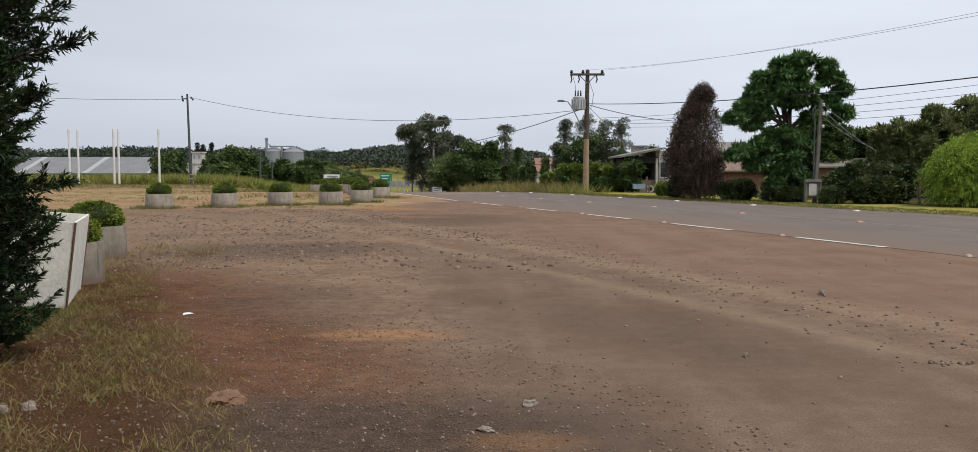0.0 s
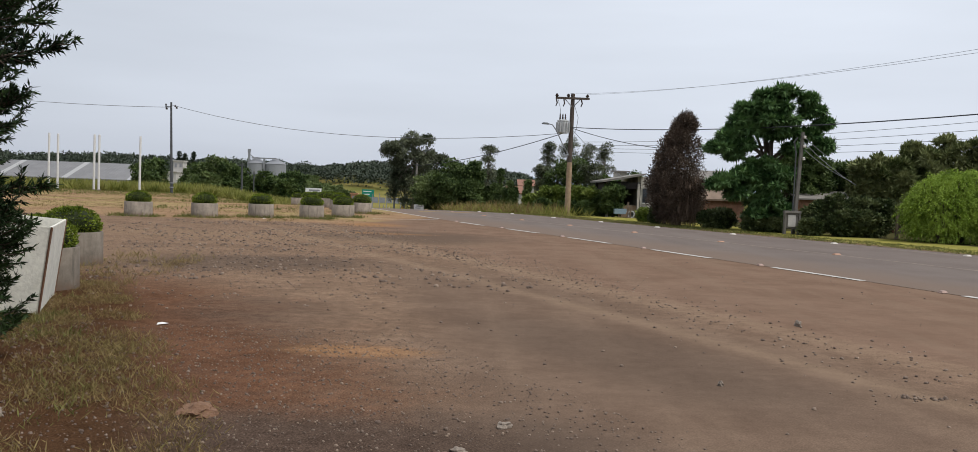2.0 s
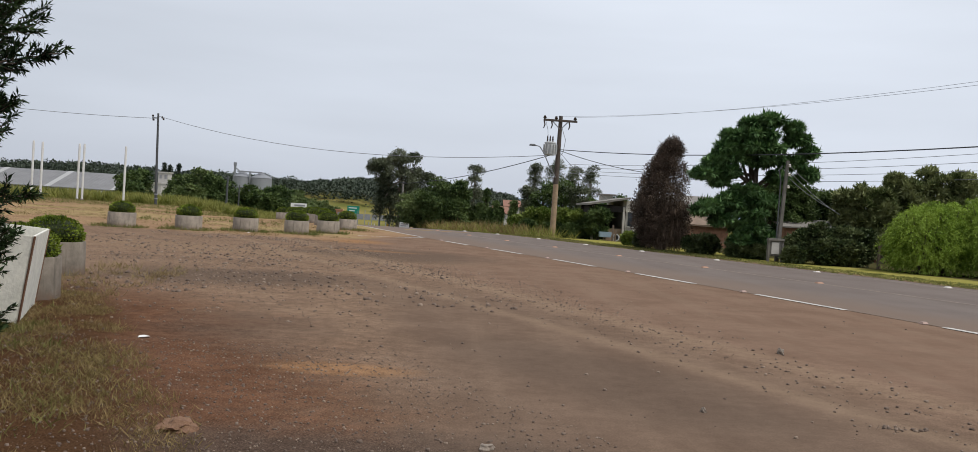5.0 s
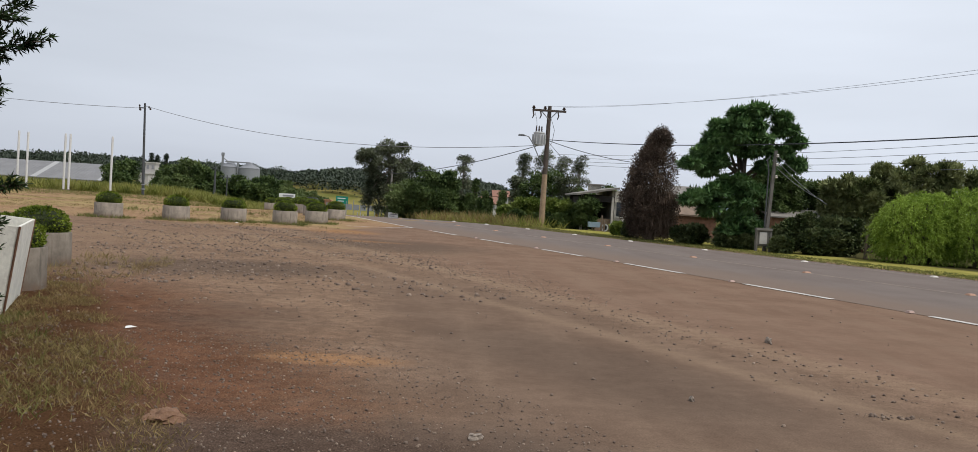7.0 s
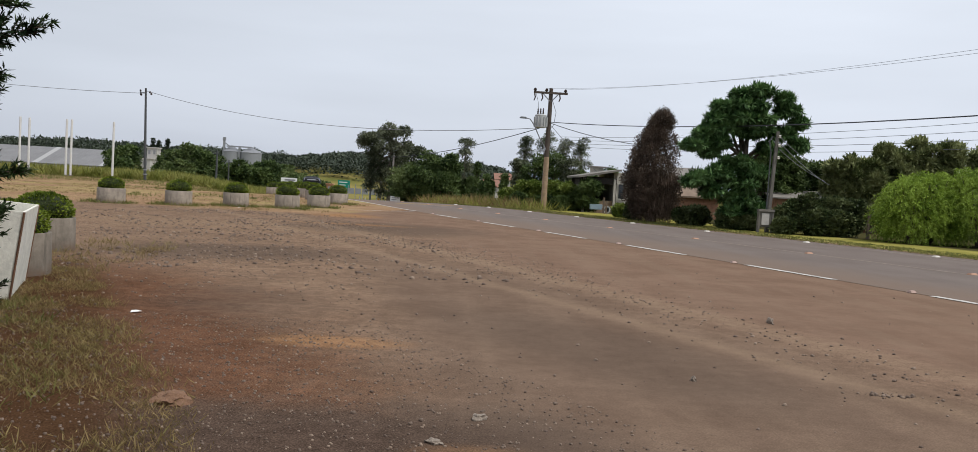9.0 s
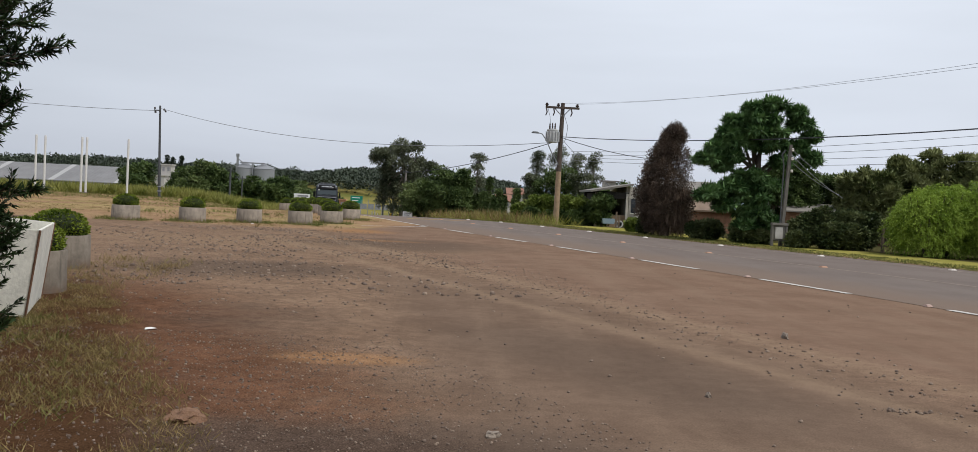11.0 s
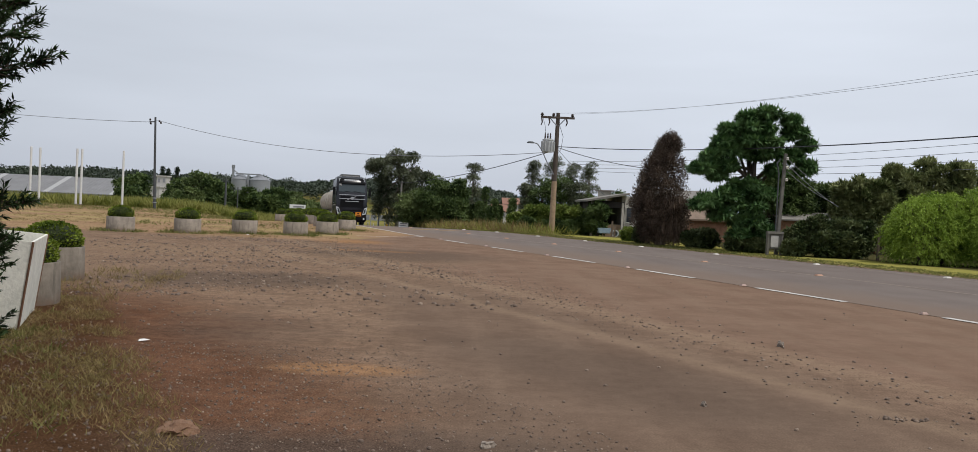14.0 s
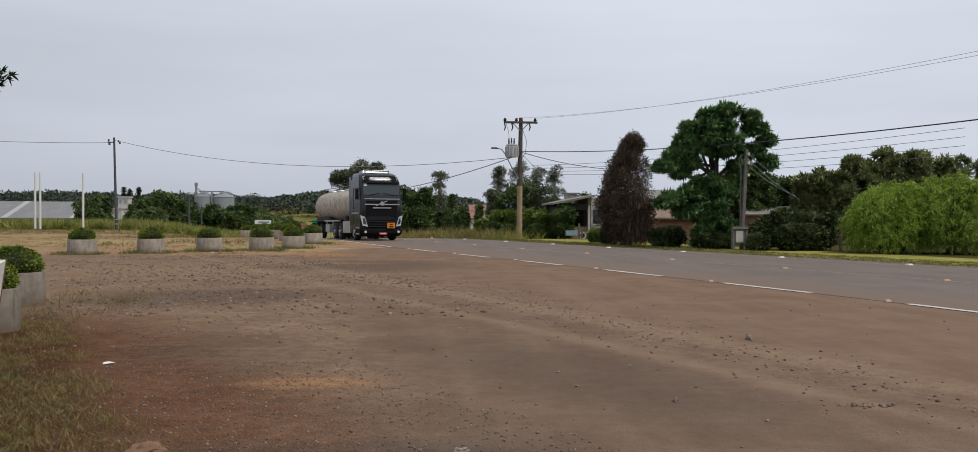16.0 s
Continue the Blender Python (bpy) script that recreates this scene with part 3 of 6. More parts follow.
M["stud_red"] = plain("faded_orange_plastic", (0.36, 0.21, 0.14), 0.6)
M["stud_white"] = plain("faded_white_plastic", (0.58, 0.55, 0.50), 0.5)
M["stud_pink"] = plain("faded_pink_plastic", (0.38, 0.27, 0.23), 0.6)
stud_red, stud_white, stud_pink = stud(M["stud_red"]), stud(M["stud_white"]), stud(M["stud_pink"])
for i in range(12):
    for frac, me in ((0.445, stud_red), (0.87, stud_white)):
        y = 4.1 + i * 4.9
        px, py = road_at(y, frac * road_width(y))
        ob = new("road_stud", me)
        ob.parent = road
        ob.matrix_basis = pose(px, py, float(land(px, py)) + 0.006, 0, 0, 20)
    if i < 7:
        px, py = road_at(10.75 + i * 4.86, -0.02)
        ob = new("road_stud", stud_pink)
        ob.parent = road
        ob.matrix_basis = pose(px, py, 0.006, 0, 0, 20) @ Matrix.Diagonal((0.6, 0.7, 0.9, 1))


# ---- planters on the forecourt ----
def planter(at, rz=0.0, mat="concrete"):
    ob = thing("planter", "round concrete ring planter with a clipped domed boxwood bush", "planter", at, rz, group="planters along the forecourt")
    ring = Geo().lathe(0, 0, 0, [(0.50, -0.03), (0.51, 0.02), (0.505, 0.54), (0.495, 0.555), (0.455, 0.555), (0.445, 0.54), (0.445, 0.44)], 40)
    part("ring", ring, M[mat], ob, smooth=True)
    part("soil", Geo().lathe(0, 0, 0.44, [(0.45, 0.0), (0.3, 0.05), (0.0, 0.07)], 20), M["soil"], ob, smooth=True)
    rng = np.random.default_rng(5)
    dome = [(0.02, 0.50), (0.30, 0.50), (0.42, 0.58), (0.455, 0.67), (0.42, 0.79), (0.30, 0.89), (0.15, 0.935), (0.02, 0.945)]
    n = 3400
    f = rng.uniform(0, 1, n) ** 0.75
    rr = np.interp(f, np.linspace(0, 1, 8), [p[0] for p in dome][::-1])
    zz = np.interp(f, np.linspace(0, 1, 8), [p[1] for p in dome][::-1])
    a = rng.uniform(0, 2 * math.pi, n)
    k = 1 + 0.05 * np.sin(5 * a + 9 * zz) * np.sin(3 * a - 14 * zz) + rng.normal(size=n) * 0.025 - 0.02
    P = np.column_stack([rr * k * np.cos(a), rr * k * np.sin(a), 0.66 + (zz - 0.66) * k])
    D = unit(np.column_stack([np.cos(a) * rr, np.sin(a) * rr, (zz - 0.66) * 1.6]) + rng.normal(size=(n, 3)) * 0.22)
    V, Q = leaves(P, D, 0.045, 0.028, rng, face=0.3)
    quads("bush", V, Q, M["box_leaf"], ob)
    # solid dark dome within the leaves, coloured as the bush's inner shade
    part("shade_core", Geo().lathe(0, 0, 0, [(r * 0.93, 0.66 + (z - 0.66) * 0.93) for r, z in dome], 24), M["core"], ob, smooth=True)
    return ob


# shade between the bush's leaves, put into a near-black green
M["core"] = plain("shaded_twigs", (0.022, 0.03, 0.010), 0.95)
first = planter((-12.59, 34.4, 0))
spots = [(-10.39, 35.4), (-8.59, 37.1), (-6.64, 37.8), (-5.72, 40.5), (-5.60, 46.4), 
         (-7.55, 51.5), (-8.6, 55.5), (-9.6, 59.0), (-10.7, 62.0), (-11.6, 64.5), (-12.9, 67.5)]
for i, (x, y) in enumerate(spots):
    copy_thing(first, pose(x, y, float(land(x, y)), 0, 0, 47 * i + 20))
old = planter((-6.80, 15.5, 0), 70, "concrete_dark")
copy_thing(old, pose(-5.76, 12.15, 0, 0, 0, 200))


# ---- white wooden trough ----
def trough():
    """A hollow box of upright boards that widens towards the top and leans a little."""
    ob = thing("planter_box", "large white painted board planter box with rusty edges", "planter", (-5.57, 10.40, 0), 19.6)
    ob.matrix_basis = ob.matrix_basis @ pose(0, 0, 0, 0, 5, 0)
    L, Wd, z0, z1, fl, t = 1.75, 1.35, 0.07, 1.02, 0.06, 0.028

    def side_board(a, b, name):
        """A board between two foot corners, leaning out by the flare."""
        (ax, ay), (bx, by) = a, b
        k = 1 + fl
        n = Vector((by - ay, ax - bx, 0)).normalized() * t
        vs = [(ax, ay, z0), (bx, by, z0), (bx * k, by * k, z1), (ax * k, ay * k, z1)]
        vs += [(x - n.x, y - n.y, z) for x, y, z in vs]
        g = Geo().add(vs, [(0, 1, 2, 3), (7, 6, 5, 4), (0, 4, 5, 1), (1, 5, 6, 2), (2, 6, 7, 3), (3, 7, 4, 0)])
        part(name, g, M["white_paint"], ob, bevel=0.005)

    w, h = Wd / 2, L / 2
    corners = [(-w, -h), (w, -h), (w, h), (-w, h)]
    for i in range(4):
        side_board(corners[i], corners[(i + 1) % 4], "side_board")
    part("soil", Geo().box(0, 0, 0.5, Wd * 0.97, L * 0.97, 0.3), M["soil"], ob)
    part("bottom", Geo().box(0, 0, z0, Wd * 0.95, L * 0.95, 0.04), M["white_paint"], ob)
    for x, y in corners:
        s = Geo().tube([(x, y, z0), (x * (1 + fl), y * (1 + fl), z1)], 0.013, 6)
        part("corner_strip", s, M["rust"], ob)
        part("foot", Geo().box(x * 0.96, y * 0.96, -0.06, 0.06, 0.06, 0.14), M["white_paint"], ob, bevel=0.006)


M["rust"] = plain("rusty_brown_edge", (0.16, 0.085, 0.05), 0.85, var=0.4)
trough()


# ---- dark conifer beside the trough ----
def near_conifer():
    rng = np.random.default_rng(21)
    ob = thing("conifer", "dark green bushy conifer with soft needles beside the white planter box", "tree", (-4.42, 7.1, 0))
    g = Geo()
    limbs(g, (0, 0, -0.1), 3.4, [(rng.normal() * 0.4, rng.normal() * 0.4, rng.uniform(0.6, 3.6)) for _ in range(22)], 0.07, rng, fork=0.1)
    P, D = [], []
    twigs = Geo()

    def shoot(s, d, length, n):
        d = Vector(d).normalized()
        e = Vector(s) + d * length + Vector((0, 0, 0.10 * length))
        twigs.tube([s, Vector(s).lerp(e, 0.5) + Vector((0, 0, -0.02)), e], [0.007, 0.005, 0.002], 4, caps=False)
        for k in range(n):
            t = rng.uniform(0.05, 1.0)
            p = Vector(s).lerp(e, t)
            P.append(p)
            a = Vector(rng.normal(size=3))
            D.append((d * 0.85 + a * 0.55).normalized())

    for k in range(2300):
        z = rng.uniform(0.05, 3.9)
        prof = np.interp(z, [0.0, 0.35, 0.9, 1.3, 1.65, 2.1, 2.6, 3.2, 3.9], [0.56, 0.74, 0.90, 0.88, 0.78, 0.86, 0.88, 0.80, 0.50])
        a = rng.uniform(0, 2 * math.pi)
        r = prof * rng.uniform(0.25, 1.0) ** 0.6 * (1 + 0.22 * math.sin(3 * a + 2.2 * z) + 0.15 * math.sin(7 * z + a))
        s = (r * math.cos(a) * 0.8, r * math.sin(a) * 0.8, z)
        up = rng.uniform(0.0, 0.9)
        shoot(s, (math.cos(a), math.sin(a), up), rng.uniform(0.13, 0.26), 48)
    # long boughs that reach out over the path
    for (x, y, z), (dx, dy, dz), ln in (((0.35, 0, 2.28), (1, 0, 0.30), 0.90), ((0.3, 0.1, 2.55), (1, 0.2, 0.85), 0.75), ((0.5, 0.1, 1.35), (1, 0, 0.15), 0.52), ((0.35, 0, 1.78), (1, 0.2, 0.75), 0.6), ((0.25, -0.2, 2.8), (1, 0, 0.6), 0.6)):
        d = Vector((dx, dy, dz)).normalized()
        s = Vector((x, y, z))
        e = s + d * ln
        twigs.tube([s, s.lerp(e, 0.5) + Vector((0, 0, 0.03)), e], [0.014, 0.009, 0.003], 5, caps=False)
        for k in range(int(26 * ln)):
            t = rng.uniform(0.15, 0.95)
            w = Vector(rng.normal(size=3)) * 0.5
            shoot(tuple(s.lerp(e, t)), tuple(d + w), 0.20 * (1.15 - t * 0.6), 26)
        shoot(tuple(e), tuple(d), 0.12, 26)
    part("trunk", g, M["bark"], ob, smooth=True)
    part("twig_work", twigs, M["bark"], ob)
    V, Q = leaves(np.array(P), np.array(D), 0.066, 0.0150, rng, 0.35)
    quads("needles", V, Q, M["yew_leaf"], ob)


near_conifer()


# ---- poles and wires ----
def wire(name, a, b, sag, r, label, mat="wire", mid=None):
    a, b = Vector(a), Vector(b)
    pts = [a.lerp(b, k / 14) - Vector((0, 0, sag * 4 * (k / 14) * (1 - k / 14))) for k in range(15)]
    ob = part(name, Geo().tube(pts, r, 5), M[mat])
    return tagged(ob, label, "cable", group="overhead cables")


def white_posts():
    for x, y, h in ((-38.1, 82, 5.05), (-37.3, 82, 5.0), (-34.05, 82, 5.05), (-33.62, 82, 5.05), (-29.95, 82, 5.05)):
        ob = thing("flagpole", "plain white steel pole standing on the field edge", "pole", (x, y, 0), group="white poles")
        part("shaft", Geo().lathe(0, 0, -0.1, [(0.10, 0), (0.095, h), (0.08, h + 0.1), (0.0, h + 0.11)], 14), M["white_post"], ob, smooth=True)
        part("collar", Geo().lathe(0, 0, 0, [(0.17, -0.05), (0.17, 0.10), (0.11, 0.13)], 14), M["concrete_grey"], ob)


white_posts()


def field_pole():
    ob = thing("utility_pole", "slim dark utility pole with small insulators on its top", "utility pole", (-27.06, 82, 0))
    part("shaft", Geo().tube([(0, 0, -0.2), (-0.12, 0, 4), (-0.22, 0, 8.2)], [0.13, 0.105, 0.085], 12), M["steel_dark"], ob, smooth=True)
    part("bracket", Geo().box(-0.45, 0, 7.75, 0.55, 0.07, 0.07).tube([(-0.68, 0, 7.55), (-0.68, 0, 8.05)], 0.035, 6), M["steel_dark"], ob)
    for x, z in ((-0.68, 7.95), (-0.60, 7.6), (0.15, 7.85), (0.28, 7.7)):
        part("insulator", Geo().lathe(x, 0, z, [(0.04, -0.08), (0.10, -0.04), (0.06, 0.0), (0.10, 0.04), (0.03, 0.12)], 10), M["insulator"], ob, smooth=True)
    for z in (0.5, 0.9):
        part("clamp", Geo().lathe(-0.02, 0, z, [(0.19, 0), (0.19, 0.1), (0.15, 0.1)], 12), M["steel"], ob)


field_pole()


def transformer_pole():
    ob = thing("utility_pole", "tall wooden utility pole with crossarm, grey transformer and street lamp", "utility pole", (6.27, 58.5, 0))
    part("shaft", Geo().tube([(0, 0, -0.2), (0.02, 0, 1.5), (0.03, 0, 3.4)], [0.20, 0.185, 0.17], 14), M["pole_wood"], ob, smooth=True)
    part("upper_shaft", Geo().tube([(0.03, 0, 3.4), (0.05, 0, 5.6), (0.08, 0, 7.85)], [0.165, 0.15, 0.125], 14), M["pole_dark"], ob, "dark tarred upper shaft", smooth=True)
    part("crossarm", Geo().box(0.05, -0.14, 7.46, 2.2, 0.11, 0.14), M["pole_dark"], ob, bevel=0.012)
    for s in (-1, 1):
        part("brace", Geo().tube([(0.07, -0.1, 6.95), (0.05 + s * 0.5, -0.14, 7.47)], 0.03, 6), M["steel"], ob)
    for x in (-0.97, -0.23, 1.0):
        part("insulator", Geo().lathe(x, -0.14, 7.60, [(0.03, 0.0), (0.10, 0.04), (0.12, 0.10), (0.07, 0.13), (0.09, 0.17), (0.03, 0.22)], 12), M["insulator"], ob, smooth=True)
    for x in (-1.0, -0.52, 0.62):
        part("fuse_switch", Geo().tube([(x, -0.15, 7.45), (x + 0.05, -0.22, 7.2), (x - 0.03, -0.2, 6.98)], [0.05, 0.045, 0.03], 7), M["insulator"], ob)
    tank = Geo().lathe(-0.52, -0.25, 5.25, [(0.30, 0.0), (0.36, 0.03), (0.36, 0.74), (0.38, 0.76), (0.38, 0.82), (0.20, 0.88)], 20)
    tr = part("transformer", tank, M["transformer"], ob, "light grey transformer tank", smooth=True)
    fins = Geo()
    for k in range(9):
        a = math.pi * (0.9 + k * 0.15)
        fins.box(-0.52 + 0.40 * math.cos(a), -0.25 + 0.40 * math.sin(a), 5.32, 0.12, 0.02, 0.62, math.degrees(a))
    part("cooling_fins", fins, M["transformer"], tr)
    for x in (-0.72, -0.55, -0.38):
        part("bushing", Geo().lathe(x, -0.25, 6.1, [(0.05, 0), (0.065, 0.06), (0.045, 0.12), (0.06, 0.18), (0.04, 0.24), (0.05, 0.30), (0.02, 0.42)], 10), M["insulator"], tr, smooth=True)
    arm = Geo().tube([(-0.05, -0.12, 3.85), (-0.55, -0.45, 4.6), (-0.95, -0.7, 5.35), (-1.25, -0.9, 5.72), (-1.55, -1.05, 5.78)], 0.035, 7)
    part("lamp_arm", arm, M["steel"], ob, smooth=True)
    part("lamp_head", Geo().box(-1.72, -1.12, 5.72, 0.52, 0.2, 0.12, 20, top=(0.7, 0.6)), M["steel_dark"], ob, bevel=0.03)
    drops = Geo().tube([(-0.97, -0.14, 7.7), (-0.75, -0.3, 6.9), (-0.7, -0.25, 6.5)], 0.012, 4).tube([(0.1, -0.15, 7.3), (0.45, -0.2, 6.3), (0.35, -0.2, 5.5), (0.1, -0.15, 5.1)], 0.014, 4)
    part("drop_wires", drops, M["wire"], ob)


transformer_pole()


M["old_post"] = plain("dark_weathered_concrete", (0.15, 0.14, 0.125), 0.9, var=0.3, scale=3)


def meter_pole():
    ob = thing("utility_pole", "short square concrete pole with service wires", "utility pole", (14.45, 40.0, 0))
    part("shaft", Geo().box(0, 0, -0.1, 0.17, 0.16, 4.65, top=(0.78, 0.78), shift=(0.22, 0)), M["old_post"], ob, bevel=0.015)
    for z in (3.3, 3.85, 4.25):
        part("insulator", Geo().lathe(0.28, -0.1, z, [(0.03, 0), (0.07, 0.03), (0.04, 0.07), (0.07, 0.10), (0.03, 0.14)], 10), M["stud_white"], ob, smooth=True)
    part("conduit", Geo().tube([(-0.12, -0.14, 0.9), (-0.1, -0.14, 3.6), (-0.2, -0.14, 4.1), (-0.05, -0.14, 4.3)], 0.03, 6), M["steel_dark"], ob)
    mb = thing("meter_box", "weathered concrete electricity meter box on two short posts", "meter box", (14.15, 39.4, 0))
    for x in (-0.31, 0.31):
        part("post", Geo().box(x, 0, -0.05, 0.09, 0.2, 1.0), M["old_post"], mb, bevel=0.01)
    part("housing", Geo().box(0, 0, 0.93, 0.74, 0.28, 0.11, top=(0.96, 0.9)).box(0.0, 0.03, 0.26, 0.52, 0.2, 0.67), M["old_post"], mb, bevel=0.01)
    part("door", Geo().box(-0.03, -0.085, 0.34, 0.34, 0.03, 0.52), M["far_wall"], mb, "pale rust-stained door", bevel=0.008)


meter_pole()


def road_pole():
    ob = thing("utility_pole", "thin pale concrete pole among the roadside trees", "utility pole", (-5.0, 81, float(land(-5.0, 81))))
    part("shaft", Geo().tube([(0, 0, -0.2), (0.03, 0, 4.25)], [0.12, 0.08], 10), M["concrete_grey"], ob, smooth=True)
    part("bracket", Geo().box(0, -0.06, 4.1, 0.5, 0.05, 0.06), M["steel_dark"], ob)


road_pole()
wire("cable", (-27.3, 82, 7.75), (-52, 84, 8.75), 0.35, 0.022, "thin grey overhead wire", "wire_far")
wire("cable", (-27.2, 82, 7.95), (6.2, 58.4, 5.3), 1.35, 0.020, "thin grey overhead wire", "wire_far")
wire("cable", (6.35, 58.4, 5.66), (21.0, 22.0, 4.95), 0.55, 0.024, "thick black twisted overhead cable")
for i, (z0, z1) in enumerate(((8.05, 7.25), (8.05, 6.85))):
    wire("cable", (7.25 - i * 1.2, 58.36, z0 - 0.25), (21.0 - i * 0.9, 22.0, z1), 0.5, 0.007, "thin bare overhead wire", "wire_far")
wire("cable", (5.9, 58.3, 5.3), (-5.0, 81, 3.3), 0.35, 0.026, "black overhead cable along the road")
wire("cable", (6.4, 58.4, 5.6), (15.2, 60.5, 4.6), 0.35, 0.022, "sagging service cable to the house")
wire("cable", (6.4, 58.4, 5.5), (10.0, 60.0, 2.6), 0.15, 0.016, "sagging service cable to the house", "wire_far")
for z in (0.0, 0.45, 0.9, 1.35):
    wire("cable", (8.2, 68, 4.6 + z * 0.5), (27.5, 44, 4.7 + z), 0.35, 0.014, "thin bare overhead wire", "wire_far")
for z0, x1, z1 in ((4.05, 17.6, 2.3), (3.75, 17.4, 2.45), (4.3, 16.8, 3.3)):
    wire("cable", (14.75, 39.9, z0), (x1, 41.0, z1), 0.12, 0.014, "service wire from the concrete pole", "wire_far")


# ---- trees and bushes beyond the road ----
def gz(x, y):
    return float(land(x, y))


tree("eucalyptus", "tall grey-green eucalyptus with a tufted open crown", (-5.47, 84.0, gz(-5.47, 84.0)), 6.6, 0.17,
     [(a, b, c - gz(-5.47, 84.0) - 0.1, d * 0.88, e, f * 1.15) for a, b, c, d, e, f in ((-1.05, 0.3, 1.95, 1.15, 1.1, 0.9), (-0.95, 0.3, 0.5, 1.2, 1.1, 0.8), (0.00, -0.6, 5.77, 1.40, 1.26, 0.52), (-0.81, 0.0, 5.42, 1.05, 0.95, 0.52), (0.76, 0.6, 5.66, 0.93, 0.84, 0.41), (-1.98, -0.3, 4.90, 0.87, 0.78, 0.52), (-2.44, 0.3, 4.61, 0.52, 0.47, 0.41), (-0.81, -0.6, 4.38, 1.28, 1.15, 0.52), (0.70, 0.0, 4.14, 1.28, 1.15, 0.64), (1.51, 0.6, 4.49, 0.52, 0.47, 0.35), (2.62, -0.3, 3.91, 0.52, 0.47, 0.47), (0.00, 0.3, 3.33, 1.75, 1.57, 0.58), (1.46, -0.6, 3.33, 1.16, 1.04, 0.52), (-1.28, 0.0, 3.45, 0.70, 0.63, 0.47), (-1.45, 0.6, 2.34, 0.70, 0.63, 0.70), (0.00, -0.3, 1.93, 1.05, 0.95, 0.81), (-1.63, 0.3, 0.89, 0.58, 0.52, 0.81))],
     (0.21, 0.085), M["gum_leaf"], M["pale_bark"], 31, n=210, size=0.42, count=8, droop=0.5, flat=0.95, shell=0.6)
for i, (x, y, top, r, mat) in enumerate(((-3.43, 80, 2.8, 1.44, "mid_leaf"), (-1.75, 79, 4.15, 1.09, "dark_leaf"), (-0.65, 78, 3.64, 1.08, "dark_leaf"), (0.21, 77, 3.98, 0.96, "dark_leaf"), (-2.24, 77, 2.54, 1.39, "dark_leaf"), (-0.63, 76, 2.21, 1.47, "dark_leaf"), (-4.11, 78, 1.8, 1.08, "mid_leaf"), (1.55, 80, 1.92, 0.78, "dark_leaf"))):
    two_tier("roadside_tree", "dense dark green roadside tree", x, y, top, r, (0.20, 0.11), mat, 40 + i, n=140, size=0.46, count=26, group="roadside trees")
for i, (x, y, top, r, c) in enumerate(((1.39, 80, 5.3, 0.61, 1.05), (7.65, 92, 6.37, 0.76, 0.89), (9.7, 91, 6.76, 1.01, 1.07), (11.34, 90, 6.07, 1.0, 0.87), (13.21, 90, 6.45, 0.81, 1.06))):
    z0 = gz(x, y)
    h = top - z0
    tree("eucalyptus", "slender eucalyptus with wispy grey-green tufts", (x, y, z0), h * 0.95, 0.09, [(0.1, 0, h - c * 0.6, r * 0.8, r, c * 0.6), (-0.1, 0, h - c * 1.5, r, r, c * 0.6), (0.15, 0, h - 2.5 * c, r * 0.8, r, c * 0.6), (-0.2, 0, h - 3.6 * c, r * 0.9, r, c * 0.5)],
         (0.18, 0.06), M["gum_leaf"], M["pale_bark"], 60 + i, n=150, size=0.36, count=9, droop=0.6, group="eucalyptus trees", shell=0.55)
for i, (x, y, top, r) in enumerate(((6.95, 88, 4.15, 0.98), (8.1, 86, 4.56, 1.31), (9.89, 85, 5.0, 1.41), (11.29, 84, 4.73, 1.16), (12.57, 84, 3.68, 0.93), (17.02, 96, 4.12, 1.2), (19.25, 100, 3.81, 1.11), (14.34, 90, 3.33, 1.0))):
    two_tier("broadleaf_tree", "dense olive-green tree behind the roadside bushes", x, y, top, r, (0.21, 0.11), "dark_leaf" if i % 3 else "gum_leaf", 80 + i, n=140, size=0.5, count=22, group="trees behind the bushes")
for i, (x, y, top, r) in enumerate(((2.29, 72, 3.42, 0.4), (3.01, 70, 2.26, 0.34), (4.24, 68, 2.47, 0.38), (1.84, 74, 2.09, 0.36), (3.39, 71, 1.87, 0.3), (2.58, 69, 1.67, 0.33))):
    z0 = gz(x, y)
    h = top - z0
    tree("young_conifer", "small pointed dark green conifer", (x, y, z0), h * 0.97, 0.05, [(0, 0, h * (0.10 + 0.15 * k), r * (1.15 - 0.19 * k), r * (1.15 - 0.19 * k), h * 0.08) for k in range(6)],
         (0.15, 0.055), M["dark_leaf"], M["bark"], 100 + i, n=90, size=0.17, count=9, droop=0.4, group="young conifers", face=0.3)
for i, (x, y, top, r, mat) in enumerate(((4.19, 63, 1.23, 0.57, "bush_leaf"), (5.24, 62.5, 1.75, 0.74, "bush_leaf"), (6.01, 62, 1.83, 0.69, "bush_leaf"), (7.22, 61, 2.0, 0.76, "bush_leaf"), (8.04, 60.5, 1.83, 0.67, "bush_leaf"), (8.64, 60, 1.41, 0.58, "dark_leaf"), (9.25, 58.6, 2.14, 0.81, "dark_leaf"), (4.82, 61, 0.81, 0.55, "dark_leaf"), (6.5, 60.2, 0.82, 0.63, "dark_leaf"), (7.59, 59.6, 0.75, 0.58, "dark_leaf"), (9.66, 50, 0.67, 0.35, "bush_leaf"))):
    two_tier("bush", "rounded leafy green bush on the roadside verge", x, y, top, r, (0.15, 0.08), mat, 120 + i, n=135, size=0.25, count=30, group="roadside bushes", category="bush")


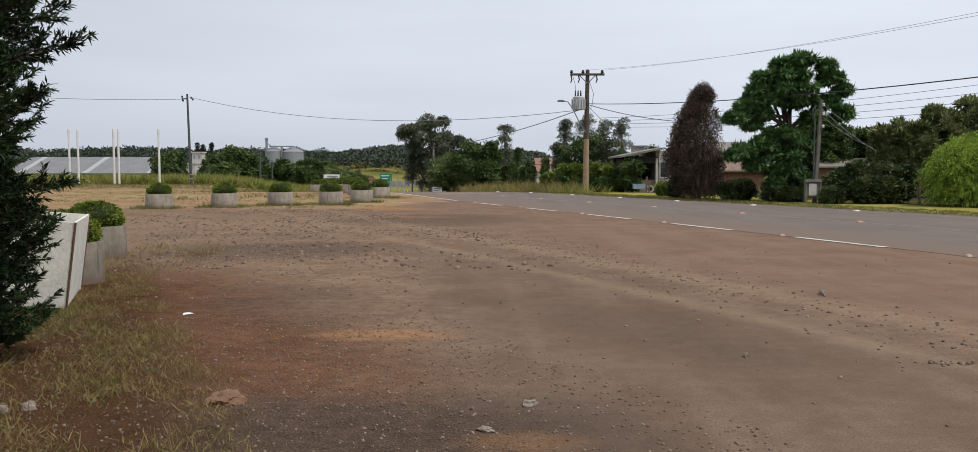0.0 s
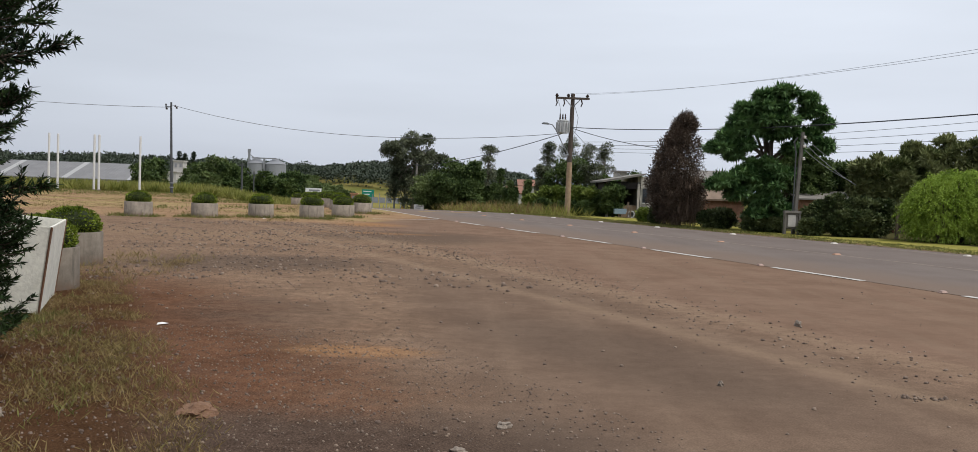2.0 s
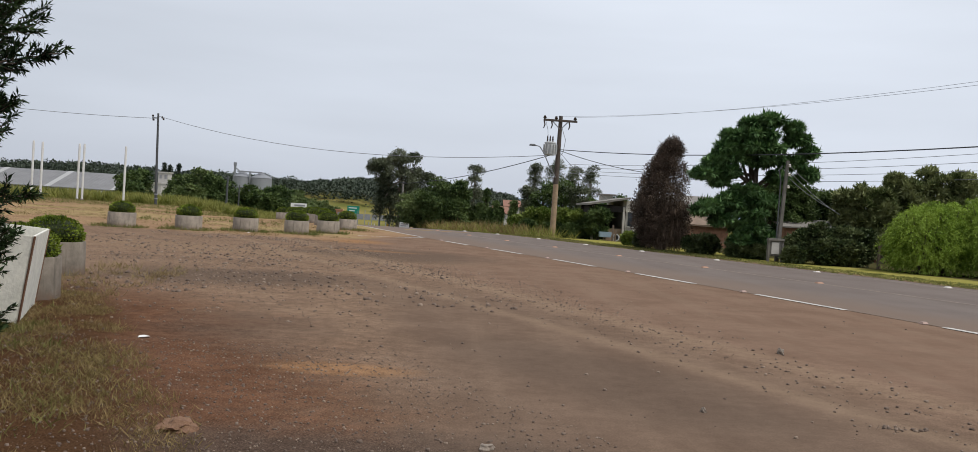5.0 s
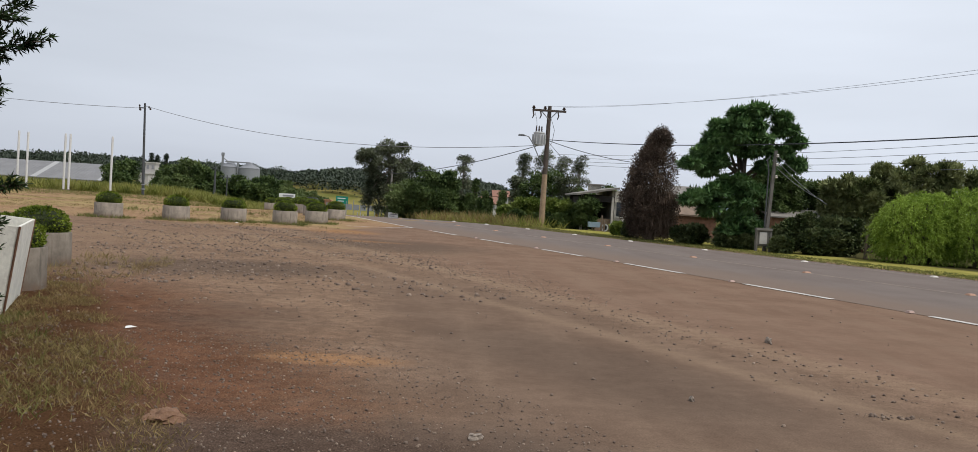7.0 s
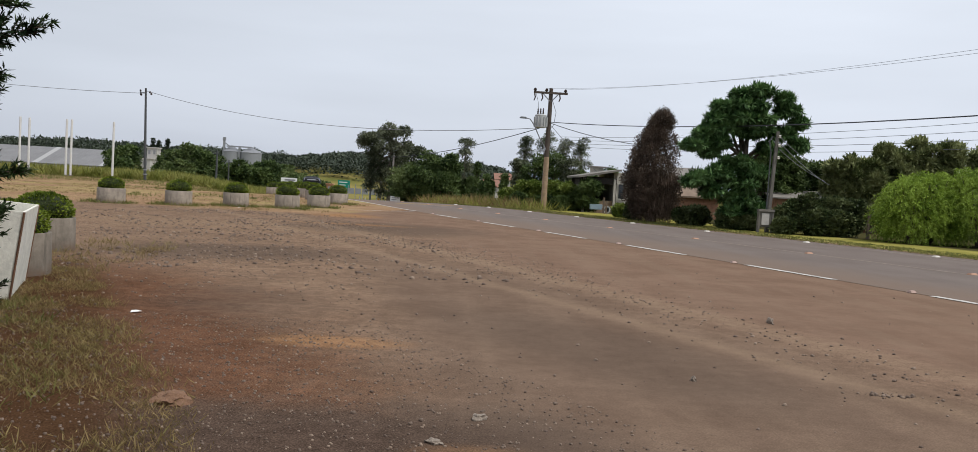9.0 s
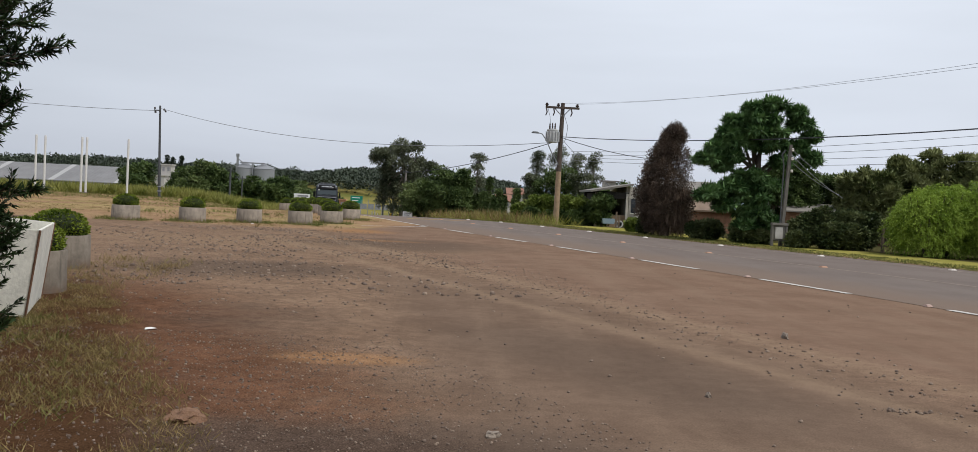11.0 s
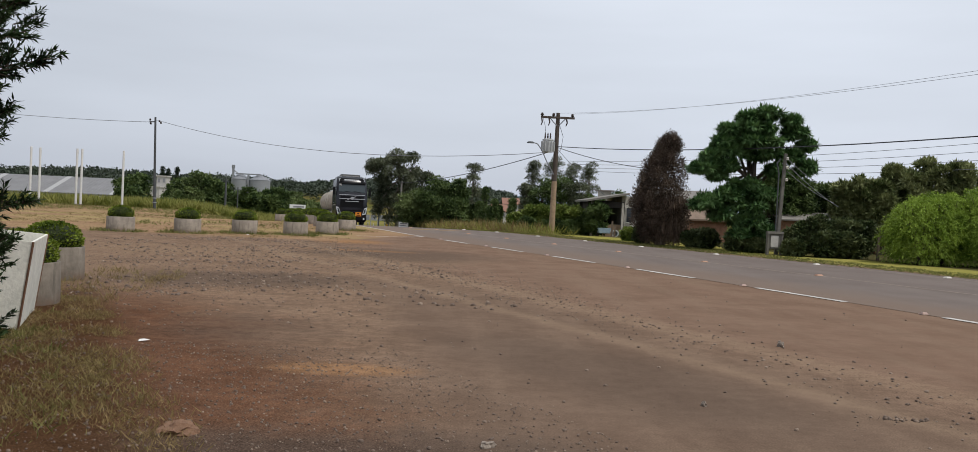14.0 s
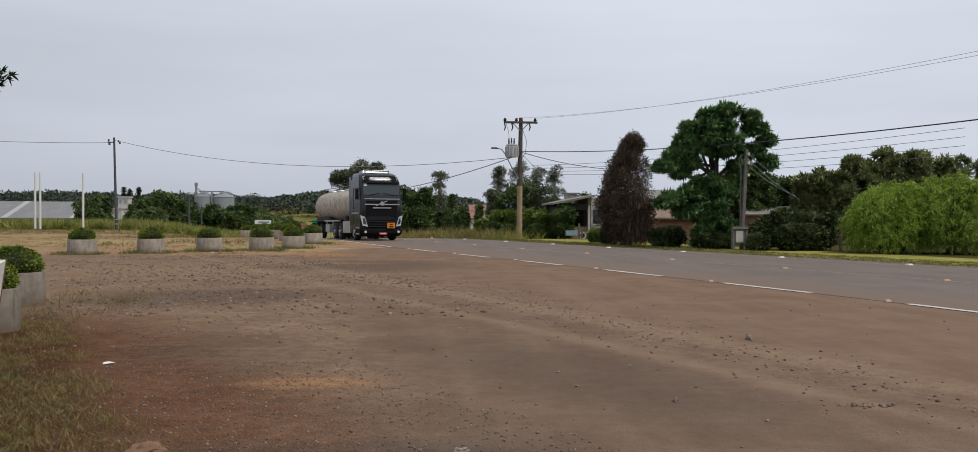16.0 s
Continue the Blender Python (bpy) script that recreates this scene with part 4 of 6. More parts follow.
# withered brown cypress
def cypress():
    rng = np.random.default_rng(150)
    ob = thing("cypress", "withered brown cypress with drooping dead foliage", "tree", (10.3, 45.6, 0))
    axis = lambda z: np.interp(z, [0, 2, 4, 5.8], [0.25, 0.0, 0.32, 0.45])
    reach = lambda z: np.interp(z, [0.0, 0.5, 1.2, 2.2, 3.2, 4.2, 4.7, 5.2, 5.5], [0.80, 1.05, 1.36, 1.38, 1.22, 0.95, 0.62, 0.46, 0.16])
    g = Geo().tube([(axis(z), 0, z) for z in (-0.1, 1, 2, 3, 4, 5.3)], [0.20, 0.16, 0.13, 0.10, 0.07, 0.02], 8)
    C, tips = [], []
    for k in range(900):
        z = 5.5 * rng.uniform(0.03, 1.0) ** 0.85
        a = rng.uniform(0, 2 * math.pi)
        bare = math.cos(a) > 0.15 and 2.3 < z < 4.9
        if bare and rng.uniform() < 0.80:
            continue
        r = reach(z) * rng.uniform(0.35, 1.0) ** 0.45 * (1 + 0.10 * math.sin(5 * a + 3 * z))
        p = (axis(z) + r * math.cos(a), r * math.sin(a), z)
        C.append(p)
        if k % 6 == 0 or bare:
            tips.append(p)
    for p in tips:
        z1 = p[2] - 0.25
        g.tube([(axis(z1), 0, z1), ((axis(z1) + p[0]) / 2, p[1] / 2, z1 + 0.05), p], [0.028, 0.018, 0.006], 5, caps=False)
    part("trunk", g, M["dead_bark"], ob, smooth=True)
    C = np.array(C)
    R = np.column_stack([rng.uniform(0.13, 0.24, len(C))] * 2 + [rng.uniform(0.18, 0.34, len(C))])
    V, Q = cloud(C, R, 80, 0.125, 0.034, 151, shell=0.3, droop=-0.5, spread=0.7, fuzz=0.25)
    quads("crown", V, Q, M["dead_leaf"], ob)
    n = 2600
    z = rng.uniform(0.5, 2.7, n)
    a = rng.uniform(0, 2 * math.pi, n)
    r = reach(z) * rng.uniform(0.4, 0.98, n)
    P = np.column_stack([axis(z) + 0.15 + r * np.cos(a) * 0.72, r * np.sin(a), z])
    D = unit(np.column_stack([rng.normal(size=(n, 2)) * 0.16, -np.ones(n)]))
    V, Q = leaves(P * np.array([1.04, 1.04, 1]), D, 0.60, 0.030, rng, 0.5)
    quads("dead_foliage", V, Q, M["dead_strand"], ob)


cypress()
# broad shade tree in tiers
tree("shade_tree", "large dark green tree with tiered layers of broad leaves", (14.1, 42.6, 0), 4.9, 0.20,
     [(a - 0.22, b, c - 0.16, max(0.25, d * 0.93 - 0.25), e, f * 0.6) for a, b, c, d, e, f in ((0.44, -0.7, 6.64, 1.06, 0.90, 0.27), (-0.35, -0.7, 6.41, 0.59, 0.60, 0.21), (1.65, -0.7, 6.35, 0.47, 0.60, 0.18), (0.00, -0.7, 5.93, 1.53, 1.30, 0.32), (-1.18, -0.7, 5.87, 0.71, 0.60, 0.27), (1.86, -0.7, 5.82, 0.71, 0.60, 0.30), (0.18, -0.7, 5.34, 2.07, 1.76, 0.30), (-1.53, -0.7, 5.28, 0.53, 0.60, 0.24), (2.45, -0.7, 5.28, 0.35, 0.60, 0.21), (-1.09, -0.7, 4.84, 1.18, 1.00, 0.24), (0.39, -0.7, 4.75, 1.33, 1.13, 0.27), (1.86, -0.7, 4.75, 0.89, 0.76, 0.35), (-2.12, -0.7, 4.52, 0.65, 0.60, 0.21), (2.45, -0.7, 4.16, 0.41, 0.60, 0.41), (-2.48, -0.7, 3.99, 0.71, 0.60, 0.21), (-1.30, -0.7, 4.16, 0.77, 0.65, 0.27), (-1.68, -0.7, 3.69, 0.47, 0.60, 0.21), (1.12, -0.7, 3.99, 0.65, 0.60, 0.35), (-0.65, -1.2, 3.28, 0.94, 0.80, 0.27), (0.18, -1.2, 2.92, 1.12, 0.95, 0.35), (-1.30, -1.2, 2.81, 0.77, 0.65, 0.30), (-2.12, -1.2, 2.51, 0.71, 0.60, 0.27), (-2.56, -1.2, 2.28, 0.41, 0.60, 0.21), (-0.50, -1.2, 2.28, 1.36, 1.16, 0.38), (-1.68, -1.2, 1.86, 0.59, 0.60, 0.30), (-0.35, -1.2, 1.57, 1.12, 0.95, 0.38), (-0.65, -1.2, 0.98, 0.83, 0.71, 0.35), (0.53, -1.2, 1.07, 0.65, 0.60, 0.47))],
     (0.29, 0.095), M["shade_leaf"], M["bark"], 160, n=145, size=0.24, count=21, droop=0.65, flat=0.40, whorl=9, face=0.8, shell=0.75, dome=0.95, spread=0.75, fuzz=0.12)
# hedge, climbers and trees behind
for i, (x, y, top, r) in enumerate(((15.05, 39.8, 1.13, 0.44), (15.47, 39.6, 1.51, 0.49), (16.08, 39.5, 1.81, 0.55), (16.75, 39.4, 1.73, 0.55), (17.42, 39.3, 1.78, 0.54), (18.02, 39.3, 1.73, 0.49), (11.76, 44, 0.78, 0.49), (12.23, 43.5, 0.91, 0.54), (14.84, 38.9, 0.65, 0.38), (16.15, 38.8, 1.14, 0.59), (17.22, 38.8, 1.08, 0.59), (9.8, 47, 0.98, 0.39), (13.15, 41.2, 0.65, 0.57), (13.86, 41.0, 0.54, 0.51))):
    two_tier("hedge_bush", "dark overgrown hedge bush", x, y, top, r, (0.135, 0.08), "hedge_leaf", 180 + i, n=150, size=0.2, count=34, group="hedge along the verge", category="bush")
for i, (x, y, top, r, mat) in enumerate(((19.66, 52, 4.16, 1.01, "dark_leaf"), (20.52, 51, 4.18, 0.92, "dark_leaf"), (18.14, 50, 3.51, 0.69, "dark_leaf"), (21.05, 50, 3.72, 0.69, "dark_leaf"), (17.75, 48, 4.45, 0.9, "dark_leaf"), (18.7, 48.5, 4.2, 0.8, "dark_leaf"), (16.6, 47.5, 4.1, 0.75, "dark_leaf"))):
    two_tier("garden_tree", "leafy dark green garden tree behind the hedge", x, y, top, r, (0.19, 0.10), mat, 200 + i, n=160, size=0.36, count=26, group="garden trees")
for i, (x, y, top, r) in enumerate(((20.54, 47, 3.91, 0.65), (21.29, 46.5, 4.21, 0.84), (22.04, 46, 3.86, 0.64), (23.29, 47.5, 5.12, 0.49), (24.02, 47, 4.76, 0.85), (25.13, 47, 5.41, 0.91), (26.28, 46.5, 5.3, 1.03), (28.21, 46.5, 5.18, 1.16), (30.62, 46.5, 5.05, 1.16))):
    two_tier("loquat_tree", "loquat tree with stiff whorls of long olive leaves", x, y, top, r, (0.30, 0.085), "loquat_leaf", 215 + i, n=165, size=0.28, count=30, group="loquat trees", whorl=8, droop=-0.25, face=0.5, spread=0.7, shell=0.75)


def willowy_bush(x, y, h, r, seed):
    """Arching twigs in a dome, hung with narrow leaves."""
    g = np.random.default_rng(seed)
    ob = thing("bright_bush", "bright yellow-green willowy bush on the verge", "bush", (x, y, 0), group="bright bushes")
    st = Geo()
    for k in range(14):
        a = k * 2.4
        st.tube([(0.1 * math.cos(a), 0.1 * math.sin(a), -0.05), (0.35 * r * math.cos(a), 0.35 * r * math.sin(a), h * 0.45), (0.6 * r * math.cos(a), 0.6 * r * math.sin(a), h * 0.8)], [0.04, 0.025, 0.01], 6, caps=False)
    part("woody_base", st, M["bark"], ob, smooth=True)
    n, m = 2600, 13
    U = unit(g.normal(size=(n, 3)))
    U[:, 2] = np.where(U[:, 2] < -0.72, -U[:, 2], U[:, 2])
    lump = 1 + 0.09 * np.sin(U[:, 0] * 9 + seed) * np.sin(U[:, 2] * 8 + U[:, 1] * 7)
    base = U * np.array([r, r, h * 0.52]) * (lump * g.uniform(0.62, 0.95, n))[:, None] + np.array([0, 0, h * 0.40])
    t = np.linspace(0.0, 1.0, m)[None, :, None]
    out = unit(U + np.array([0, 0, 0.45]) + g.normal(size=(n, 3)) * 0.35)[:, None, :]
    L = (g.uniform(0.20, 0.48, n))[:, None, None]
    P = base[:, None, :] + out * L * t * 0.8 + np.array([0, 0, -1.0]) * L * t**2 * 0.6
    D = unit((out * 0.7 + np.array([0, 0, -1.0]) * t + g.normal(size=(n, m, 3)) * 0.6).reshape(-1, 3))
    P = P.reshape(-1, 3)
    keep = P[:, 2] > 0.05
    V, Q = leaves(P[keep], D[keep], 0.11, 0.028, g, 0.4, face=0.35)
    quads("foliage", V, Q, M["bright_leaf"], ob)


for i, (x, y, h, r) in enumerate(((19.11, 36.1, 3.05, 1.60), (20.08, 36.6, 3.30, 1.65), (21.71, 35.6, 3.60, 1.85), (23.32, 35.2, 3.5, 1.85))):
    willowy_bush(x, y, h, r, 230 + i)


# ---- house and yard beyond the road ----
M["plaster"] = plain("stained_pale_plaster", (0.50, 0.47, 0.41), 0.9, var=0.4, scale=1.5)
M["ochre_wall"] = plain("ochre_plaster", (0.38, 0.27, 0.17), 0.9, var=0.3, scale=1.5)
M["roof_grey"] = plain("weathered_fibre_cement", (0.21, 0.195, 0.175), 0.9, var=0.35, scale=2)
M["roof_tile"] = plain("dark_brown_roof_tiles", (0.20, 0.145, 0.105), 0.9, var=0.35, scale=2)
M["brick"] = plain("orange_brown_brick", (0.30, 0.16, 0.10), 0.9, var=0.35, scale=5)
# near-black colour stands in for shade in the carport and below the warehouse roof
M["dark_inside"] = plain("painted_shade", (0.035, 0.03, 0.027), 0.9)
M["glass_dark"] = plain("dark_window_glass", (0.03, 0.035, 0.04), 0.08, var=0.1, bump=0, spec=0.6)
M["sheet_roof"] = plain("pale_grey_metal_roof", (0.20, 0.20, 0.205), 0.8, 0.0, var=0.2, scale=0.4)
M["sheet_light"] = plain("translucent_roof_sheet", (0.34, 0.34, 0.34), 0.7, var=0.1)
M["blue_paint"] = plain("faded_light_blue_paint", (0.28, 0.37, 0.45), 0.4, var=0.15)
M["rubber"] = plain("black_rubber", (0.025, 0.024, 0.023), 0.85, var=0.3)
M["green_sign"] = plain("green_road_sign_sheet", (0.01, 0.20, 0.14), 0.4, var=0.08, bump=0)
M["sign_white"] = plain("white_sign_sheet", (0.75, 0.75, 0.73), 0.5, var=0.08, bump=0)
M["sign_grey"] = plain("grey_lettering", (0.25, 0.25, 0.27), 0.6, var=0.1, bump=0)
M["yellow"] = plain("yellow_plastic", (0.75, 0.42, 0.03), 0.5, var=0.15)
M["red_roof"] = plain("red_clay_roof", (0.24, 0.125, 0.09), 0.9, var=0.3)
M["orange_hut"] = plain("orange_brown_boards", (0.40, 0.21, 0.12), 0.9, var=0.2)


def slope_roof(g, x0, x1, y0, y1, z0, z1, t=0.10):
    """A roof slab rising from z0 at y0 to z1 at y1."""
    vs = [(x0, y0, z0), (x1, y0, z0), (x1, y1, z1), (x0, y1, z1), (x0, y0, z0 + t), (x1, y0, z0 + t), (x1, y1, z1 + t), (x0, y1, z1 + t)]
    return g.add(vs, [(3, 2, 1, 0), (4, 5, 6, 7), (0, 1, 5, 4), (1, 2, 6, 5), (2, 3, 7, 6), (3, 0, 4, 7)])


def cross_roof(g, x0, x1, y0, y1, z0, z1, t=0.10):
    """A roof slab rising from z0 at x0 to z1 at x1."""
    vs = [(x0, y0, z0), (x1, y0, z1), (x1, y1, z1), (x0, y1, z0), (x0, y0, z0 + t), (x1, y0, z1 + t), (x1, y1, z1 + t), (x0, y1, z0 + t)]
    return g.add(vs, [(3, 2, 1, 0), (4, 5, 6, 7), (0, 1, 5, 4), (1, 2, 6, 5), (2, 3, 7, 6), (3, 0, 4, 7)])


def house():
    ob = thing("house", "low pale plastered house with grey roofs and an open carport", "house", (0, 0, -0.1))
    y = 59.0
    part("wall", Geo().box(11.05, y + 3.5, 0, 0.22, 6.6, 2.75), M["plaster"], ob, "stained pale plaster side wall")
    part("wall", Geo().box(11.9, y + 0.1, 0, 1.6, 0.2, 2.75), M["plaster"], ob)
    for x in (11.45, 12.2):
        w = part("window", Geo().box(x, y - 0.02, 1.05, 0.42, 0.06, 0.95), M["glass_dark"], ob, "dark narrow window")
        part("window_sill", Geo().box(x, y - 0.06, 1.0, 0.5, 0.05, 0.05), M["white_paint"], w)
        part("window_lintel", Geo().box(x, y - 0.06, 2.0, 0.5, 0.05, 0.05), M["white_paint"], w)
    part("back_wall", Geo().box(9.9, y + 4.2, 0, 2.4, 0.2, 2.45), M["dark_inside"], ob)
    part("low_wall", Geo().box(10.35, y + 0.4, 0, 1.2, 0.16, 0.85), M["ochre_wall"], ob, "low ochre carport wall")
    part("gable_board", Geo().box(10.1, y + 0.12, 1.95, 2.1, 0.08, 0.40), M["dark_inside"], ob)
    # added wall, shade-coloured, keeps light out of the carport's left side
    part("light_blocking_wall", Geo().box(8.95, y + 2.4, 0, 0.16, 3.8, 2.25), M["dark_inside"], ob)
    for x in (8.95, 10.98):
        part("post", Geo().box(x, y + 0.1, 0, 0.16, 0.16, 2.3), M["plaster"], ob, bevel=0.01)
    part("carport_roof", cross_roof(Geo(), 8.5, 11.3, y - 0.5, y + 5.5, 2.30, 2.85, 0.12), M["roof_grey"], ob, "grey sloping carport roof")
    part("main_roof", slope_roof(Geo(), 12.6, 17.6, y + 0.6, y + 4.4, 2.6, 3.35), M["roof_grey"], ob)
    part("main_wall", Geo().box(14.9, y + 2.2, 0, 4.4, 3.0, 2.7), M["plaster"], ob)
    part("wing_wall", Geo().box(15.75, y - 1.6, 0, 2.75, 2.4, 1.40), M["brick"], ob, "orange-brown brick wall")
    part("wing_roof", slope_roof(Geo(), 14.2, 17.3, y - 3.1, y + 0.9, 1.38, 2.25), M["roof_tile"], ob, "brown tiled roof")
    part("chimney", Geo().box(10.7, y + 6.0, 2.6, 0.9, 0.5, 0.55), M["plaster"], ob)
    part("roof_cap", Geo().box(10.7, y + 6.0, 3.15, 1.3, 0.9, 0.09), M["roof_grey"], ob)


house()


def shed():
    ob = thing("garden_shed", "long low shed with a grey fibre-cement roof", "shed", (0, 0, 0))
    part("roof", slope_roof(Geo(), 16.8, 22.3, 46, 48.4, 1.55, 1.98, 0.07), M["roof_grey"], ob)
    part("wall", Geo().box(19.5, 47.2, 0, 5.0, 1.8, 1.6), M["brick"], ob)


shed()


def parked_car(at, rz, body_mat, label):
    ob = thing("parked_car", label, "car", at, rz)
    g = Geo().box(0, 0, 0.32, 3.9, 1.6, 0.55, top=(0.97, 0.95)).box(0.15, 0, 0.87, 2.2, 1.45, 0.55, top=(0.70, 0.82))
    body = part("body", g, body_mat, ob, bevel=0.06, smooth=True)
    for s in (-1, 1):
        part("side_window", Geo().box(0.15, s * 0.70, 0.92, 1.75, 0.05, 0.38, top=(0.80, 1), shift=(0, -s * 0.06)), M["glass_dark"], body)
    for x in (-1.2, 1.25):
        for s in (-1, 1):
            w = part("wheel", Geo().lathe(0, -0.09, 0, [(0.2, 0), (0.31, 0.01), (0.32, 0.09), (0.31, 0.17), (0.2, 0.18)], 20, "y"), M["rubber"], ob, at=pose(x, s * 0.74, 0.31), smooth=True)
            part("hub_cap", Geo().lathe(0, 0.08 * s, 0, [(0.0, 0), (0.2, 0.01), (0.18, 0.03), (0.0, 0.035)], 14, "y"), M["steel"], w)


def handcart():
    ob = thing("handcart", "small light blue box cart with a spoked wheel by the carport", "cart", (9.62, 58.0, gz(9.62, 58.0)))
    part("box", Geo().box(0, 0, 0.22, 0.75, 0.5, 0.34, top=(1.1, 1.1)), M["blue_paint"], ob, bevel=0.02)
    part("wheel", Geo().lathe(0.72, -0.1, 0.24, [(0.17, -0.03), (0.24, -0.03), (0.24, 0.03), (0.17, 0.03), (0.17, -0.03)], 18, "y"), M["white_post"], ob)
    part("spoke", Geo().box(0.72, -0.1, 0.05, 0.03, 0.03, 0.38), M["white_post"], ob)
    part("handle", Geo().tube([(0.35, 0, 0.4), (0.95, 0, 0.30)], 0.025, 6), M["white_post"], ob)


handcart()


def fence_posts():
    for x, y, h in ((13.15, 41.6, 0.95), (18.3, 38.3, 1.15), (9.85, 56.4, 1.0), (9.95, 56.0, 0.8), (22.1, 35.2, 0.8), (11.9, 43.9, 0.9)):
        ob = thing("fence_post", "short weathered wooden fence post on the verge", "post", (x, y, 0), group="fence posts")
        part("post", Geo().box(0, 0, -0.1, 0.11, 0.10, h + 0.1, top=(0.9, 0.9), shift=(0.02, 0)), M["dead_bark"], ob, bevel=0.01)


fence_posts()


# ---- signs along the road ----
def board_sign(name, label, at, w, h, z, mat, posts, rz=0.0, bars=(), bar_mat="sign_white", category="sign"):
    ob = thing(name, label, category, at, rz)
    part("board", Geo().box(0, 0, z, w, 0.03, h), mat, ob, bevel=0.006)
    for x in posts:
        part("post", Geo().box(x, 0.04, -0.1, 0.06, 0.05, z + 0.15), M["steel"], ob)
    for bx, bz, bw, bh in bars:
        part("lettering", Geo().box(bx, -0.022, bz, bw, 0.008, bh), M[bar_mat], ob)
    return ob


zs = gz(-17.0, 150)
board_sign("road_sign", "green direction sign with white lettering on a steel post", (-17.15, 150, zs), 2.0, 1.25, -0.70 - zs, M["green_sign"], (-0.7, 0.7), 0,
           ((-0.1, 0.15 - zs, 1.35, 0.14), (-0.2, -0.30 - zs, 1.0, 0.12)))
board_sign("road_sign", "small green supplementary sign below the direction sign", (-17.0, 150.4, zs), 1.1, 0.5, -1.28 - zs, M["green_sign"], (0.0,))
board_sign("board_sign", "small white notice board beside the road", (-4.42, 77, gz(-4.42, 77)), 0.82, 0.44, 0.06, M["sign_white"], (-0.2, 0.2), 0,
           ((0, 0.32, 0.6, 0.07), (-0.1, 0.16, 0.45, 0.07)), "sign_grey")
board_sign("board_sign", "wide white board with grey lettering above the planters", (-16.4, 94, gz(-16.4, 94)), 1.65, 0.48, 1.72, M["sign_white"], (-0.7, 0.7), 0,
           ((0.1, 1.90, 1.1, 0.16),), "sign_grey")


def marker():
    ob = thing("traffic_cone", "small yellow marker cone at the road edge", "cone", (-6.35, 84.0, gz(-6.35, 84.0)))
    part("base", Geo().box(0, 0, 0, 0.40, 0.40, 0.03), M["yellow"], ob, bevel=0.008)
    part("cone", Geo().lathe(0, 0, 0.03, [(0.18, 0), (0.05, 0.38), (0.03, 0.40), (0.0, 0.40)], 14), M["yellow"], ob, smooth=True)


marker()


def shelter():
    ob = thing("bus_shelter", "small roadside shelter with dark posts and a flat pale roof", "shelter", (-7.9, 93, gz(-7.9, 93)))
    for x, y in ((0, 0), (0.9, 1.6)):
        part("post", Geo().box(x, y, -0.1, 0.16, 0.16, 2.3), M["steel_dark"], ob, bevel=0.01)
    part("roof", Geo().box(0.3, 0.8, 2.2, 1.3, 2.4, 0.16), M["roof_grey"], ob, bevel=0.015)
    for x, h in ((-0.35, 0.55), (-0.22, 0.42), (-0.48, 0.62)):
        t = thing("guard_post", "short pale post at the road edge", "post", (-7.7 + x * 1.2, 90 + x * 9, gz(-7.9, 88)), group="guard posts")
        part("post", Geo().tube([(0, 0, -0.1), (0, 0, h)], 0.045, 8), M["white_post"], t)


shelter()


# ---- warehouse, silos and far buildings ----
def warehouse():
    z = gz(-66, 150)
    ob = thing("warehouse", "long grey metal-roofed warehouse behind the field", "warehouse", (-66.5, 150, z))
    part("wall", Geo().box(0, 2.5, 0, 22.5, 9, 2.9 - z - 1.9), M["plaster"], ob)
    part("roof", slope_roof(Geo(), -12, 12, -4, 5, 0.55 - z, 3.25 - z, 0.12), M["sheet_roof"], ob)
    part("low_roof", slope_roof(Geo(), -10, 10.5, -8, -4.2, -0.6 - z, 0.25 - z, 0.10), M["sheet_roof"], ob)
    for x in (-10, 0.6, 11):
        part("light_strip", slope_roof(Geo(), x, x + 0.9, -4.05, 5, 0.68 - z, 3.39 - z, 0.02), M["sheet_light"], ob)
    for x in (-6, 3.0, 9):
        part("light_strip", slope_roof(Geo(), x, x + 1.6, -8.05, -4.2, -0.48 - z, 0.37 - z, 0.02), M["sheet_light"], ob)
    # dark block painted as the shade beneath the low roof
    part("shade_wall", Geo().box(0.3, -6.2, 0, 20, 3, -0.65 - z), M["dark_inside"], ob)
    for k in range(40):
        part("roof_rib", slope_roof(Geo(), -11.8 + k * 0.6, -11.74 + k * 0.6, -4, 5, 0.66 - z, 3.36 - z, 0.05), M["sheet_roof"], ob)


warehouse()


def silo(x, y, r, eave):
    z = gz(x, y)
    ob = thing("silo", "round galvanised grain silo with a conical roof", "silo", (x, y, z), group="grain silos")
    prof = []
    n = 14
    for k in range(n):
        h = (eave - z) * k / n
        prof += [(r, h), (r + 0.06, h + (eave - z) / n * 0.5)]
    prof += [(r, eave - z)]
    part("wall", Geo().lathe(0, 0, 0, prof, 40), M["steel"], ob, smooth=True)
    part("roof", Geo().lathe(0, 0, eave - z, [(r + 0.15, -0.05), (r + 0.15, 0.02), (0.4, 1.45), (0.4, 1.7), (0.0, 1.75)], 40), M["steel"], ob)
    for k in range(12):
        a = k * math.pi / 6
        part("roof_rib", Geo().tube([((r + 0.1) * math.cos(a), (r + 0.1) * math.sin(a), eave - z + 0.08), (0.4 * math.cos(a), 0.4 * math.sin(a), eave - z + 1.5)], 0.05, 4), M["steel"], ob)


silo(-61.8, 260, 2.55, 6.2)
